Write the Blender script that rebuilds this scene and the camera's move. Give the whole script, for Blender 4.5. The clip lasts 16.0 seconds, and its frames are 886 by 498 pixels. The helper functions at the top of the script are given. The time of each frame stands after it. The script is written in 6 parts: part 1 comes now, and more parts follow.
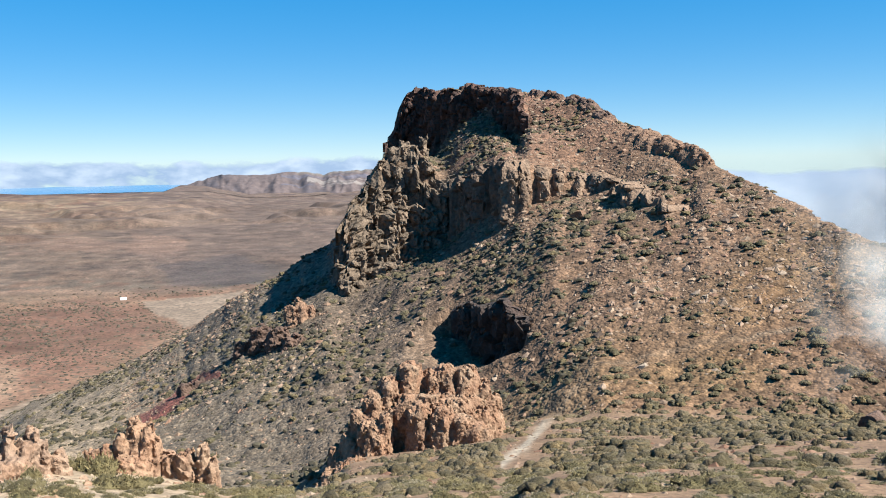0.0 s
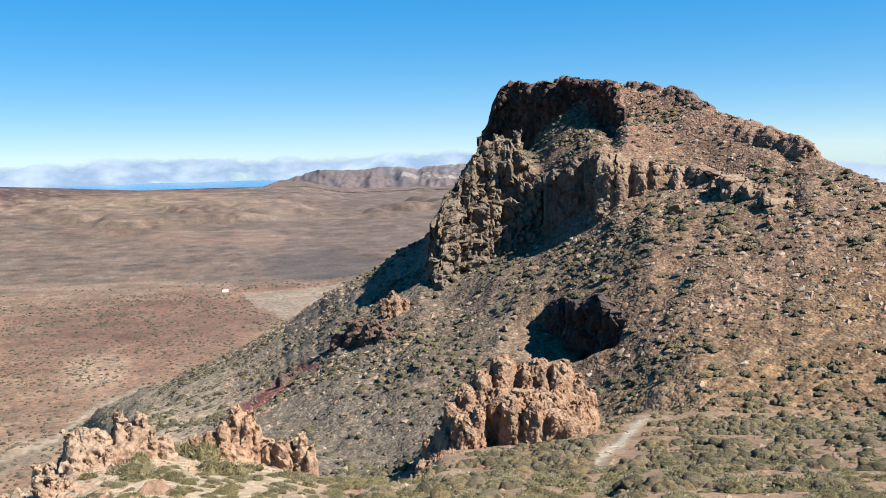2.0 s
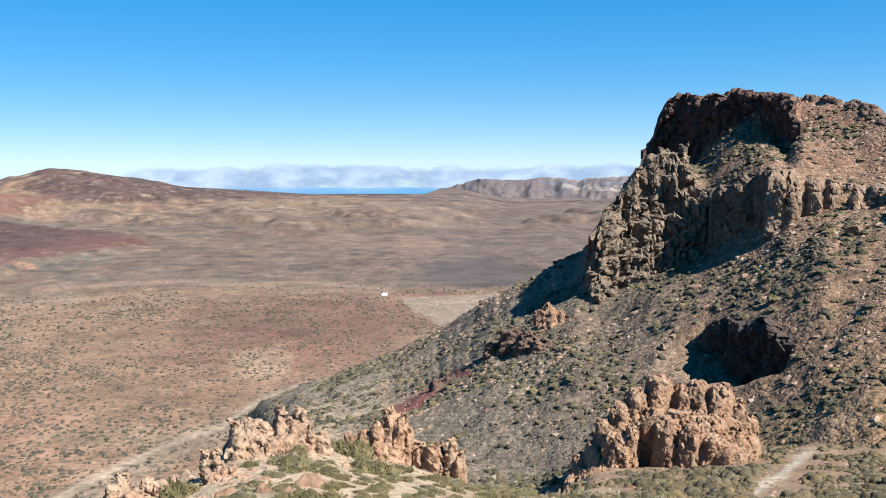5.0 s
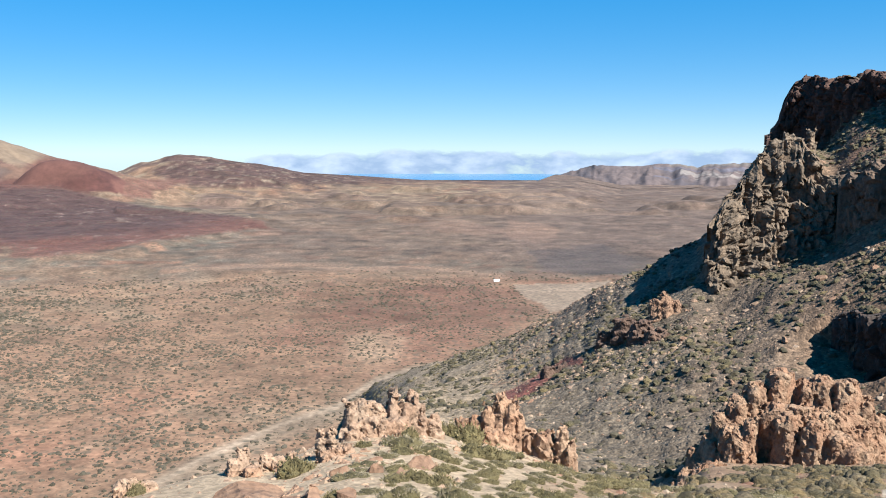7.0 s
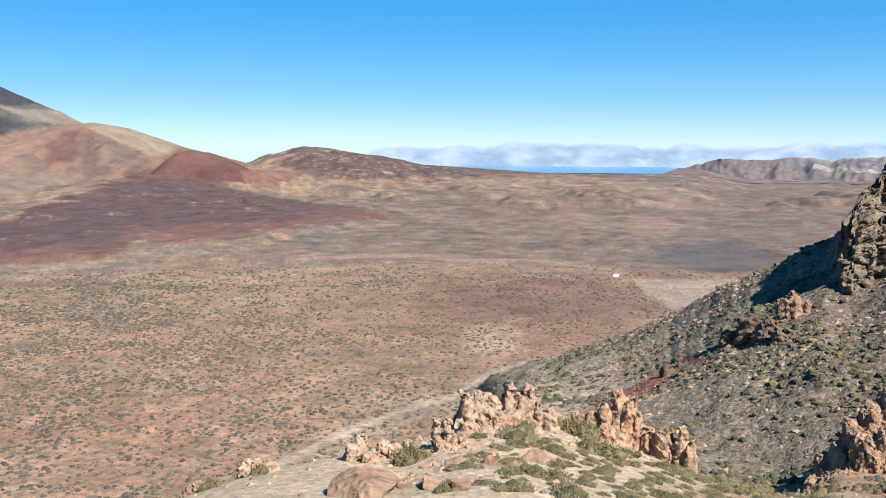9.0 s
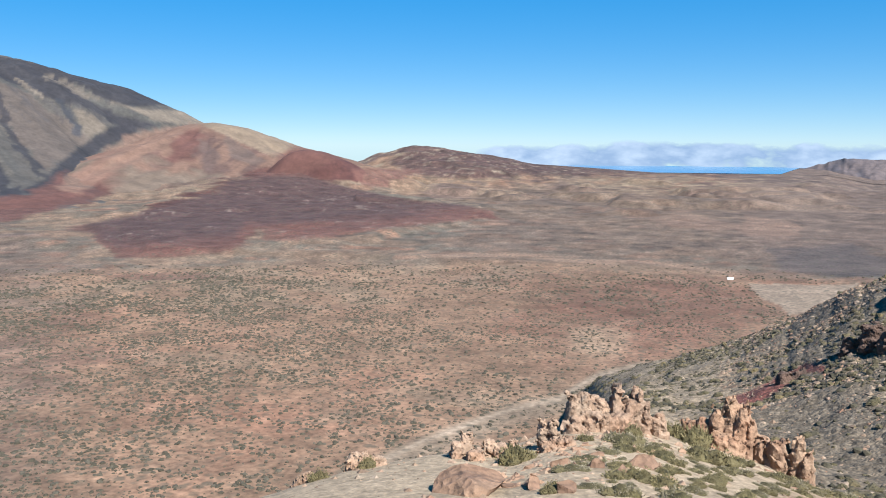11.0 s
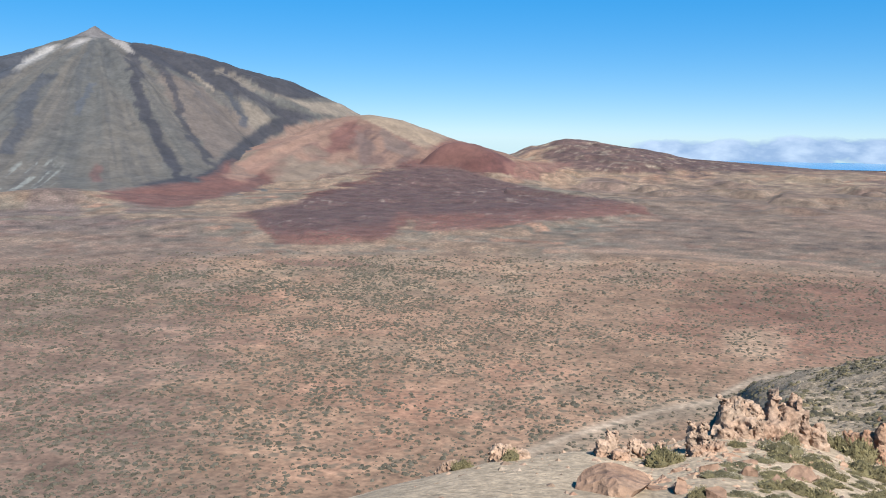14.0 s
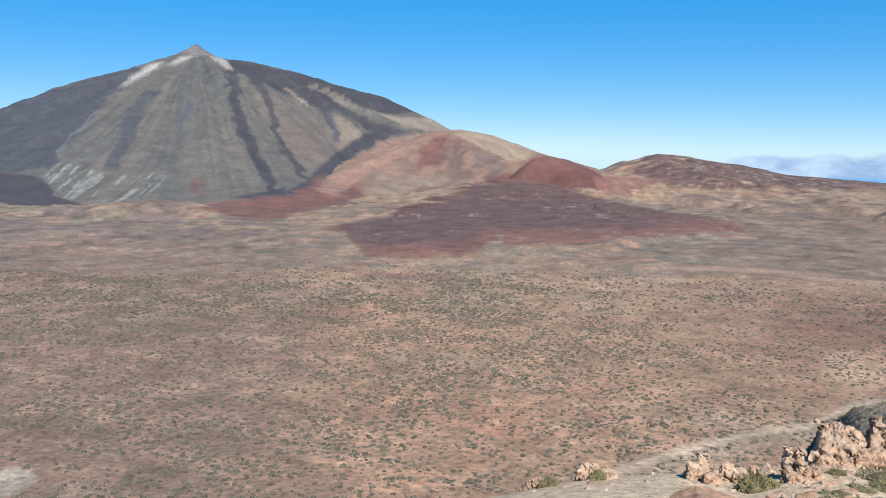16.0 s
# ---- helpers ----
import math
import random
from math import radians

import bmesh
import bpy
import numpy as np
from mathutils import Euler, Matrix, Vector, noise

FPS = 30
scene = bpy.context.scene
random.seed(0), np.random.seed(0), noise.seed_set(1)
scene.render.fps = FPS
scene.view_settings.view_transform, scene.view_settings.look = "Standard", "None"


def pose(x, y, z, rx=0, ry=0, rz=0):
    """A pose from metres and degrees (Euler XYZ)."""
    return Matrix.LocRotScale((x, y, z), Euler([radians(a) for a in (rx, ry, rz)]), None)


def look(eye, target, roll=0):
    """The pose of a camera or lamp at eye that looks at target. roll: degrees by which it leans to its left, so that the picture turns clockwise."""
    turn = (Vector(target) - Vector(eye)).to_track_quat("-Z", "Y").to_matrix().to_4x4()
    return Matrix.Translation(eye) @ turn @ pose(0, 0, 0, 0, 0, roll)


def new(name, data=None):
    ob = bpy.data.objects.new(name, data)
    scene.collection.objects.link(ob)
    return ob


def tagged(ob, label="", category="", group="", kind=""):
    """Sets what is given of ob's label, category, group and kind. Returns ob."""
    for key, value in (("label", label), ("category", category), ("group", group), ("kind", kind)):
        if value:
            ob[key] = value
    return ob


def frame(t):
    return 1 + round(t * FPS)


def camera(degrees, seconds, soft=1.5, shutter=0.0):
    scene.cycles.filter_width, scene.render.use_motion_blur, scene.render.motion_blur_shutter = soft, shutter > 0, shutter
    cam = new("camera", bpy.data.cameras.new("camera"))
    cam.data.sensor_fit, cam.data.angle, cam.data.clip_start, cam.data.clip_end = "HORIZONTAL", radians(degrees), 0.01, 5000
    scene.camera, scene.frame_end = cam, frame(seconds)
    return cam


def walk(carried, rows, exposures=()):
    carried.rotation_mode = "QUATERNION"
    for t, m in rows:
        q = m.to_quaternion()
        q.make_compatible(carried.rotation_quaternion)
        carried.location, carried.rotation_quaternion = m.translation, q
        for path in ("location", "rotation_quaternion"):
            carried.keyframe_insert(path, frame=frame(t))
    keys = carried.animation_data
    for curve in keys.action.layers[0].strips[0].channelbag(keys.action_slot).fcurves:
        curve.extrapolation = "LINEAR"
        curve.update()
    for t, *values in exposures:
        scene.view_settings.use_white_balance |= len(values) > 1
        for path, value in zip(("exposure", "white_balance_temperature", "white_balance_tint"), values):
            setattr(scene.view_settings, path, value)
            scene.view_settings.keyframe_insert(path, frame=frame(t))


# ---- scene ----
# ---- camera and walk ----
cam = camera(52.13, 16.0, soft=1.0)


def row(t, turn, tilt, lean):
    """A pose of the hand-held camera, which turns about a point a hand's width behind the lens."""
    a = radians(turn)
    return t, pose(-0.1 * math.sin(a), 0.1 * math.cos(a), 0.0, 90 + tilt, 0, turn) @ pose(0, 0, 0, 0, 0, lean)


walk(cam, [
    row(0, -25.05, -5.54, -0.86),
    row(0.5, -23.25, -5.50, -0.72),
    row(1, -21.64, -5.64, -0.85),
    row(1.5, -20.23, -5.73, -0.97),
    row(2, -19.09, -5.80, -1.34),
    row(2.5, -17.77, -5.92, -1.42),
    row(3, -16.21, -6.29, -1.42),
    row(3.5, -14.56, -5.72, -1.00),
    row(4, -12.73, -5.07, -0.49),
    row(6.5, -3.81, -5.51, 0.08),
    row(7, -1.98, -5.93, 0.07),
    row(7.5, -0.00, -6.13, 0.11),
    row(8, 1.93, -6.33, 0.04),
    row(8.5, 3.58, -6.20, -0.03),
    row(9, 5.52, -6.42, 0.26),
    row(11.5, 14.08, -6.68, 0.32),
    row(12, 15.83, -6.97, 0.42),
    row(12.5, 17.29, -6.93, 0.33),
    row(13, 18.54, -6.95, 0.49),
    row(13.5, 20.16, -7.00, 0.64),
    row(14, 21.84, -7.04, 0.77),
    row(14.5, 23.38, -6.67, 0.84),
    row(15, 24.63, -6.44, 0.94),
    row(15.5, 25.73, -6.29, 1.07),
    row(16, 27.45, -6.20, 0.92),
], [(0.0, 1.62, 5900, 6), (6.5, 1.63, 5780, 6), (9.0, 1.63, 5780, 6), (11.5, 1.45, 5520, 6), (16.0, 1.45, 5520, 6)])

# ---- light ----
SUN_AZ, SUN_EL = -134.0, 46.0          # degrees to the left of +y, and above the horizon
world = bpy.data.worlds.new("sky")
scene.world = world
world.use_nodes = True
wn, wl = world.node_tree.nodes, world.node_tree.links
sky = wn.new("ShaderNodeTexSky")
sky.sky_type, sky.sun_disc = "NISHITA", False
sky.sun_elevation, sky.sun_rotation = radians(SUN_EL), radians(-SUN_AZ)
sky.altitude, sky.air_density, sky.dust_density, sky.ozone_density = 2300, 0.8, 0.0, 4.0
wn["Background"].inputs["Strength"].default_value = 0.131
rich = wn.new("ShaderNodeHueSaturation")
rich.inputs["Saturation"].default_value = 2.35
thin = wn.new("ShaderNodeGamma")          # thin mountain air: less glare along the horizon
thin.inputs["Gamma"].default_value = 0.40
wl.new(sky.outputs["Color"], thin.inputs["Color"])
wl.new(thin.outputs["Color"], rich.inputs["Color"])
wl.new(rich.outputs["Color"], wn["Background"].inputs["Color"])

sun = new("sun", bpy.data.lights.new("sun", "SUN"))
sun.data.energy, sun.data.angle, sun.data.color = 5.0, radians(0.53), (1.0, 0.925, 0.81)
_a, _e = radians(SUN_AZ), radians(SUN_EL)
sun.matrix_world = look((0, 0, 500), Vector((0, 0, 500)) - Vector((-math.sin(_a) * math.cos(_e), math.cos(_a) * math.cos(_e), math.sin(_e))))


# ---- noise on arrays ----
_perm = np.random.RandomState(7).permutation(4096)


def _hash(i, j):
    return _perm[(_perm[i & 4095] + j) & 4095] / 4095.0


def vnoise(x, y):
    """Smooth value noise, 0 to 1."""
    xi, yi = np.floor(x).astype(int), np.floor(y).astype(int)
    u, v = x - xi, y - yi
    u, v = u * u * u * (u * (6 * u - 15) + 10), v * v * v * (v * (6 * v - 15) + 10)
    a, b = _hash(xi, yi), _hash(xi + 1, yi)
    c, d = _hash(xi, yi + 1), _hash(xi + 1, yi + 1)
    return (a * (1 - u) + b * u) * (1 - v) + (c * (1 - u) + d * u) * v


def fbm(x, y, octaves=4, gain=0.5):
    """Sum of octaves, about -1 to 1."""
    x, y = np.asarray(x, float), np.asarray(y, float)
    total, amp, norm = 0.0, 1.0, 0.0
    for k in range(octaves):
        total = total + amp * (2 * vnoise(x * 2 ** k + 17.3 * k, y * 2 ** k - 9.1 * k) - 1)
        norm += amp
        amp *= gain
    return total / norm * 1.6


def ridged(x, y, octaves=4):
    return 1 - np.abs(fbm(x, y, octaves))


def cells(x, y, seed=0):
    """Cellular noise: distance to the nearest point, to the second, and a random number of the nearest cell."""
    xi, yi = np.floor(x).astype(int), np.floor(y).astype(int)
    f1, f2, rid = np.full(x.shape, 9.0), np.full(x.shape, 9.0), np.zeros(x.shape)
    for i in (-1, 0, 1):
        for j in (-1, 0, 1):
            a, b = xi + i, yi + j
            d = np.hypot(a + _hash(a + seed, b) - x, b + _hash(a + 57 + seed, b + 31) - y)
            near = d < f1
            f2 = np.where(near, f1, np.minimum(f2, d))
            rid = np.where(near, _hash(a + 91 + seed, b + 13), rid)
            f1 = np.where(near, d, f1)
    return f1, f2, rid


def facets(x, y, seed=0):
    """Broken rock: tilted flat faces, about -1 to 1, and how close a crack is, 0 to 1."""
    xi, yi = np.floor(x).astype(int), np.floor(y).astype(int)
    f1, f2, out = np.full(x.shape, 9.0), np.full(x.shape, 9.0), np.zeros(x.shape)
    for i in (-1, 0, 1):
        for j in (-1, 0, 1):
            a, b = xi + i, yi + j
            u, v = x - a - _hash(a + seed, b), y - b - _hash(a + 57 + seed, b + 31)
            d = np.hypot(u, v)
            near = d < f1
            f2 = np.where(near, f1, np.minimum(f2, d))
            tilt = (_hash(a + 91 + seed, b + 13) - 0.5) * 1.3 + (_hash(a + 7 + seed, b + 71) - 0.5) * 2.2 * u + (_hash(a + 33 + seed, b + 5) - 0.5) * 2.2 * v
            out = np.where(near, tilt, out)
            f1 = np.where(near, d, f1)
    return out, 1 - step01(f2 - f1, 0.0, 0.16)


def hash3(i, j, k):
    return _perm[(_perm[(_perm[i & 4095] + j) & 4095] + k) & 4095] / 4095.0


def facets3(x, y, z, seed=0):
    """Broken rock in space: tilted flat faces, about -1 to 1, and how close a crack is, 0 to 1."""
    xi, yi, zi = (np.floor(q).astype(int) for q in (x, y, z))
    f1, f2 = np.full(x.shape, 9.0), np.full(x.shape, 9.0)
    best = [np.zeros(x.shape) for _ in range(3)] + [np.zeros(x.shape, int) for _ in range(3)]
    for i in (-1, 0, 1):
        for j in (-1, 0, 1):
            for k in (-1, 0, 1):
                a, b, c = xi + i + seed, yi + j, zi + k
                u, v, w = x - xi - i - hash3(a, b, c), y - yi - j - hash3(a + 57, b + 31, c), z - zi - k - hash3(a, b + 19, c + 83)
                d = u * u + v * v + w * w
                near = d < f1
                f2 = np.where(near, f1, np.minimum(f2, d))
                for q, value in enumerate((u, v, w, a, b, c)):
                    best[q] = np.where(near, value, best[q])
                f1 = np.where(near, d, f1)
    u, v, w, a, b, c = best
    tilt = (hash3(a + 91, b + 13, c) - 0.5) * 1.2 + 1.8 * ((hash3(a + 7, b + 71, c) - 0.5) * u + (hash3(a + 33, b + 5, c + 9) - 0.5) * v + (hash3(a, b + 3, c + 61) - 0.5) * w)
    return tilt, 1 - step01(np.sqrt(f2) - np.sqrt(f1), 0.0, 0.2)


def step01(x, a, b):
    s = np.clip((np.asarray(x, float) - a) / (b - a), 0, 1)
    return s * s * (3 - 2 * s)


def curve(az, stations, column):
    """A column of a landform's stations, which are rows that begin with the azimuth, at az."""
    rows = np.array(sorted(stations))
    return np.interp(az, rows[:, 0], rows[:, column])



def rise(el):
    return np.tan(np.radians(el))


def place(az, d):
    """World x, y of a place by its bearing (degrees, left positive) and its range."""
    return -np.sin(np.radians(az)) * d, np.cos(np.radians(az)) * d


# ---- the lie of the land (bearing, range in metres, height or slope angle) ----
FLOOR = -130.0
LEAN = ([-26, -25.2, -24.5, -22, -20, -18.9, -18.2], [6.0, 7.0, 13.0, 17.0, 15.0, 9.0, 5.0])          # how far the buttress leans back
SPUR = [(-62, 78, -20.6), (-52, 75, -20.3), (-41, 72, -21.9), (-29, 60, -20.9), (-21, 57, -20.6), (-16.6, 54, -19.9), (-10.5, 46, -16.2),
        (-5, 46, -14.9), (0, 45, -13.7), (4, 44, -13.5), (8, 42, -14.2), (12, 40, -13.8), (20, 36, -13.4), (30, 34, -14.3), (62, 32, -16)]
FOOT = [(-62, 100, -26), (-52, 100, -27), (-35, 100, -28.5), (-28, 112, -32.5), (-22, 116, -36.5), (-15, 122, -40), (-10, 130, -41.5),
        (-5, 150, -43.5), (0, 190, -52), (2.4, 260, -76), (4, 330, -118)]
CREST = [(-62, 130, -7.5), (-51.2, 135, -5.4), (-49.2, 140, -4.0), (-44.5, 160, -1.75), (-41.3, 177, 0.0), (-39.5, 188, 0.85), (-37.2, 200, 1.85),
         (-34.5, 215, 3.25), (-32.4, 228, 4.0), (-30.5, 240, 4.3), (-27, 260, 4.45), (-23.8, 274, 4.3), (-23, 274, 4.0), (-22.4, 272, 2.8),
         (-22.0, 267, 1.3), (-21.4, 258, 0.2), (-20.3, 242, -1.2), (-19.4, 234, -2.9), (-18, 236, -5.0), (-12.2, 240, -8.05), (-9.3, 255, -9.9), (-5.5, 290, -11.8),
         (-0.9, 345, -13.2), (2, 400, -14.2), (4.5, 462, -15.7)]
# cliffs: bearing, range, angle of the foot, angle of the top
CLIFF_LOW = [(-41.0, 152, -4.2, -4.0), (-39.2, 155, -3.6, -3.0), (-37.6, 167, -2.7, -1.9), (-35, 178, -2.15, -1.25), (-33.75, 180, -2.3, -1.1),
             (-31.7, 179.5, -2.65, -0.75), (-29.9, 178.5, -3.15, -0.35), (-29.3, 183, -3.45, -0.1), (-28.3, 189, -3.7, -0.1), (-26.8, 194, -4.3, -0.75), (-25.5, 198, -5.1, -1.2)]
BUTTRESS = [(-26.0, 200, -4.8, -1.3), (-25.2, 198.5, -5.2, -1.25), (-24.7, 197, -5.6, -0.7), (-24.0, 196.5, -5.8, 0.4), (-23.2, 197, -6.2, 0.9), (-22.2, 195.5, -6.8, 0.9), (-21.2, 194, -7.3, 0.1), (-20.2, 192, -7.9, -1.2),
            (-19.4, 190, -8.3, -2.7), (-18.9, 189, -8.5, -3.7), (-18.5, 190, -8.6, -4.7), (-18.2, 195, -8.6, -6.0)]
CLIFF_HIGH = [(-30.5, 212, 2.2, 2.4), (-30.2, 214, 1.5, 3.2), (-29.9, 217, 0.7, 4.1), (-29.3, 227, 1.6, 4.35), (-28.6, 239, 2.55, 4.4), (-27.6, 246, 2.75, 4.5), (-27.0, 248, 2.7, 4.75), (-26.5, 250, 2.55, 4.65), (-26.2, 251.5, 2.2, 4.2), (-25.6, 254, 1.7, 4.45),
              (-25.1, 257, 0.9, 4.3), (-24.5, 261, 0.3, 4.5), (-23.4, 266, 0.2, 4.5), (-23.0, 267, 0.2, 4.2), (-22.7, 267, 0.2, 3.75), (-22.4, 267, 0.2, 2.9), (-22.0, 266, 0.2, 1.6), (-21.5, 262, 0.0, 0.7)]
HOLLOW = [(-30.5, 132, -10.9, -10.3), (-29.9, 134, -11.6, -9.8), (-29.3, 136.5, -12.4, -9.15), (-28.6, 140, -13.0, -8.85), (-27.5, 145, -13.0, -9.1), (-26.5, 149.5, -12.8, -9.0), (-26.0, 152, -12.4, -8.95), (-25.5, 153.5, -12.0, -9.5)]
HOLLOW_LIP = [(-30.4, 127), (-27.85, 128), (-26.4, 130), (-24.6, 134), (-22.5, 140)]
# the outline of the dark lava field, and the edges of other grounds
LAVA = [(34.6, 1500), (30.5, 1835), (28, 2500), (24, 2750), (19.5, 2700), (16.3, 2280), (11.2, 1975), (8.3, 1690), (12.8, 1430), (19.7, 1205), (24, 1060), (32.6, 1100)]
TRACK = [(21, 330), (16.9, 359), (13.7, 387), (10.7, 413), (7.8, 440), (4.9, 460), (2.4, 515), (-0.2, 545)]
PALE_FIELD = [(-6.3, 925), (-12.4, 935), (-12.4, 800), (-9.1, 735), (-7.4, 800)]

# the grid of bearings and ranges on which the ground is laid
AZ = np.concatenate([np.arange(-62, 62.01, 0.155), np.arange(66, 298, 4.0)])
RANGE = np.concatenate([[0.4, 2, 5, 9, 13, 17, 20, 22.5], 24.5 * 1.024 ** np.arange(0, 60), 101 * 1.0066 ** np.arange(0, 162),
                        292 * 1.0100 ** np.arange(0, 52), 490 * 1.0112 ** np.arange(0, 208)])
RANGE = np.unique(np.minimum(np.round(RANGE, 3), 4900.0))
NA, NR = len(AZ), len(RANGE)
GA, GD = np.meshgrid(AZ, RANGE, indexing="ij")
GX, GY = place(GA, GD)
FOLD = np.where(AZ > 180, AZ - 360, AZ)          # bearings behind the viewpoint
FOLD = np.where(np.abs(FOLD) > 62, np.sign(FOLD) * 62, FOLD)

VOLCANO_AT = place(42.6, 3400.0)
DOME_AT = place(26.6, 2900.0)
CONE_AT = place(21.1, 2480.0)


def floor_height(x, y, az, d):
    z = FLOOR + 3.0 * fbm(x / 260, y / 260, 3) * step01(d, 300, 700) + 0.5 * fbm(x / 25, y / 25, 3)
    # low rust-coloured swells before the far plain
    z = z + 5.0 * step01(ridged(x / 420 + 3, y / 420, 2), 0.55, 1.0) * step01(d, 650, 1000)
    # the fan that rises to the foot of the mountains, and a tan mound before them
    z = z + 34 * step01(d, 1500, 2700) ** 1.5 * step01(az, 14, 24)
    for bearing, dist, high, wide in ((17.0, 2520.0, 60.0, 150.0), (22.4, 2330.0, 22.0, 220.0)):
        hx, hy = place(bearing, dist)
        z = z + high * np.exp(-((x - hx) ** 2 + (y - hy) ** 2) / wide ** 2)
    hx, hy = place(45.4, 1800.0)
    z = z + 19 * np.exp(-((x - hx) ** 2 + (y - hy) ** 2) / 105.0 ** 2)
    return z


def far_rim(x, y, az, d):
    """The low brown ridge that closes the plain."""
    crest = np.interp(az, [-62, -22, -14, -10.5, -7.6, -4.9, -0.7, 3.2, 6.7, 8.8, 10.3, 12.2, 14.4, 16.4, 17.4, 20, 62],
                      [-2.5, -2.5, -2.4, -1.72, -1.62, -1.67, -1.6, -1.33, -1.12, -0.75, -0.5, -0.2, -0.18, -0.55, -0.95, -1.6, -1.72])
    top = 3350 * rise(crest) - FLOOR
    s = step01(d, 2350, 3350)
    s = s ** 0.9
    rough = 1 + 0.10 * fbm(x / 160, y / 160, 4) * (d < 3350)
    hummocks = 20 * step01(fbm(x / 170 + 5, y / 170, 3), 0.0, 0.9) * step01(d, 1500, 2100) * step01(-d, -3100, -2700)
    z = FLOOR + top * s * rough + hummocks * (az < 18)
    return np.where(d > 3350, np.minimum(z, FLOOR + top + (-101 - FLOOR - top) * step01(d, 3380, 3650)), z)


def volcano(x, y):
    """A steep cone with a small summit cone on it."""
    dx, dy = x - VOLCANO_AT[0], y - VOLCANO_AT[1]
    r = np.hypot(dx, dy)
    ux, uy = place(42.6, 1.0)
    side = (dx * uy - dy * ux) / np.maximum(r, 1)          # 1 to the right as seen from the viewpoint
    ahead = -(dx * ux + dy * uy) / np.maximum(r, 1)
    phi = np.degrees(np.arctan2(side, ahead))
    r = r * (1 + 0.30 * np.exp(-((phi - 38) / 20) ** 2) * step01(r, 350, 900))
    right = np.interp(r, [0, 28, 75, 190, 430, 660, 800, 960, 1250, 1700], [366, 346, 318, 299, 243, 184, 124, 42, -75, -140])
    left = np.interp(r, [0, 28, 75, 130, 240, 470, 680, 900, 1250, 1700], [366, 346, 322, 300, 254, 178, 82, 5, -90, -140])
    front = np.interp(r, [0, 28, 75, 150, 400, 700, 1000, 1300, 1500, 1700], [366, 346, 320, 300, 212, 105, 0, -85, -118, -135])
    k = np.clip(side, -1, 1)
    z = front * (1 - np.abs(k)) + np.where(k > 0, right, left) * np.abs(k)
    th = np.arctan2(dx, dy)
    gully = fbm(th * 9, r / 900, 4) * 16 * step01(r, 60, 420) * step01(-r, -1450, -900)
    return z + gully + 4 * fbm(x / 60, y / 60, 3)


def dome(x, y):
    """The rounded pumice dome beside the volcano."""
    dx, dy = x - DOME_AT[0], y - DOME_AT[1]
    r = np.hypot(dx, dy)
    z = np.interp(r, [0, 45, 110, 175, 270, 360, 500, 700, 900], [66, 63, 51, 27, -12, -36, -80, -132, -150])
    # the long shoulder that runs down beside the volcano
    spine = [(*place(27.3, 2860.0), 52.0), (*place(33.0, 2480.0), -30.0), (*place(39.8, 2260.0), -128.0)]
    for (x1, y1, z1), (x2, y2, z2) in zip(spine, spine[1:]):
        t = np.clip(((x - x1) * (x2 - x1) + (y - y1) * (y2 - y1)) / ((x2 - x1) ** 2 + (y2 - y1) ** 2), 0, 1)
        off = np.hypot(x - x1 - t * (x2 - x1), y - y1 - t * (y2 - y1))
        z = np.maximum(z, z1 + (z2 - z1) * t - off * 0.26 * step01(off, -40, 120))
    th = np.arctan2(dx, dy)
    return z + fbm(th * 7, r / 500, 3) * 9 * step01(r, 80, 300) + 2 * fbm(x / 50, y / 50, 3)


def red_cone(x, y):
    dx, dy = x - CONE_AT[0], y - CONE_AT[1]
    r = np.hypot(dx, dy)
    side = (dx * math.cos(radians(21.1)) + dy * math.sin(radians(21.1))) / np.maximum(r, 1)
    r = r * (1 - 0.42 * step01(side, -0.2, 0.7))
    return np.interp(r, [0, 16, 40, 70, 107, 165, 600], [-12.5, -14.5, -23, -44, -80, -135, -700]) + 2 * fbm(x / 40, y / 40, 3)


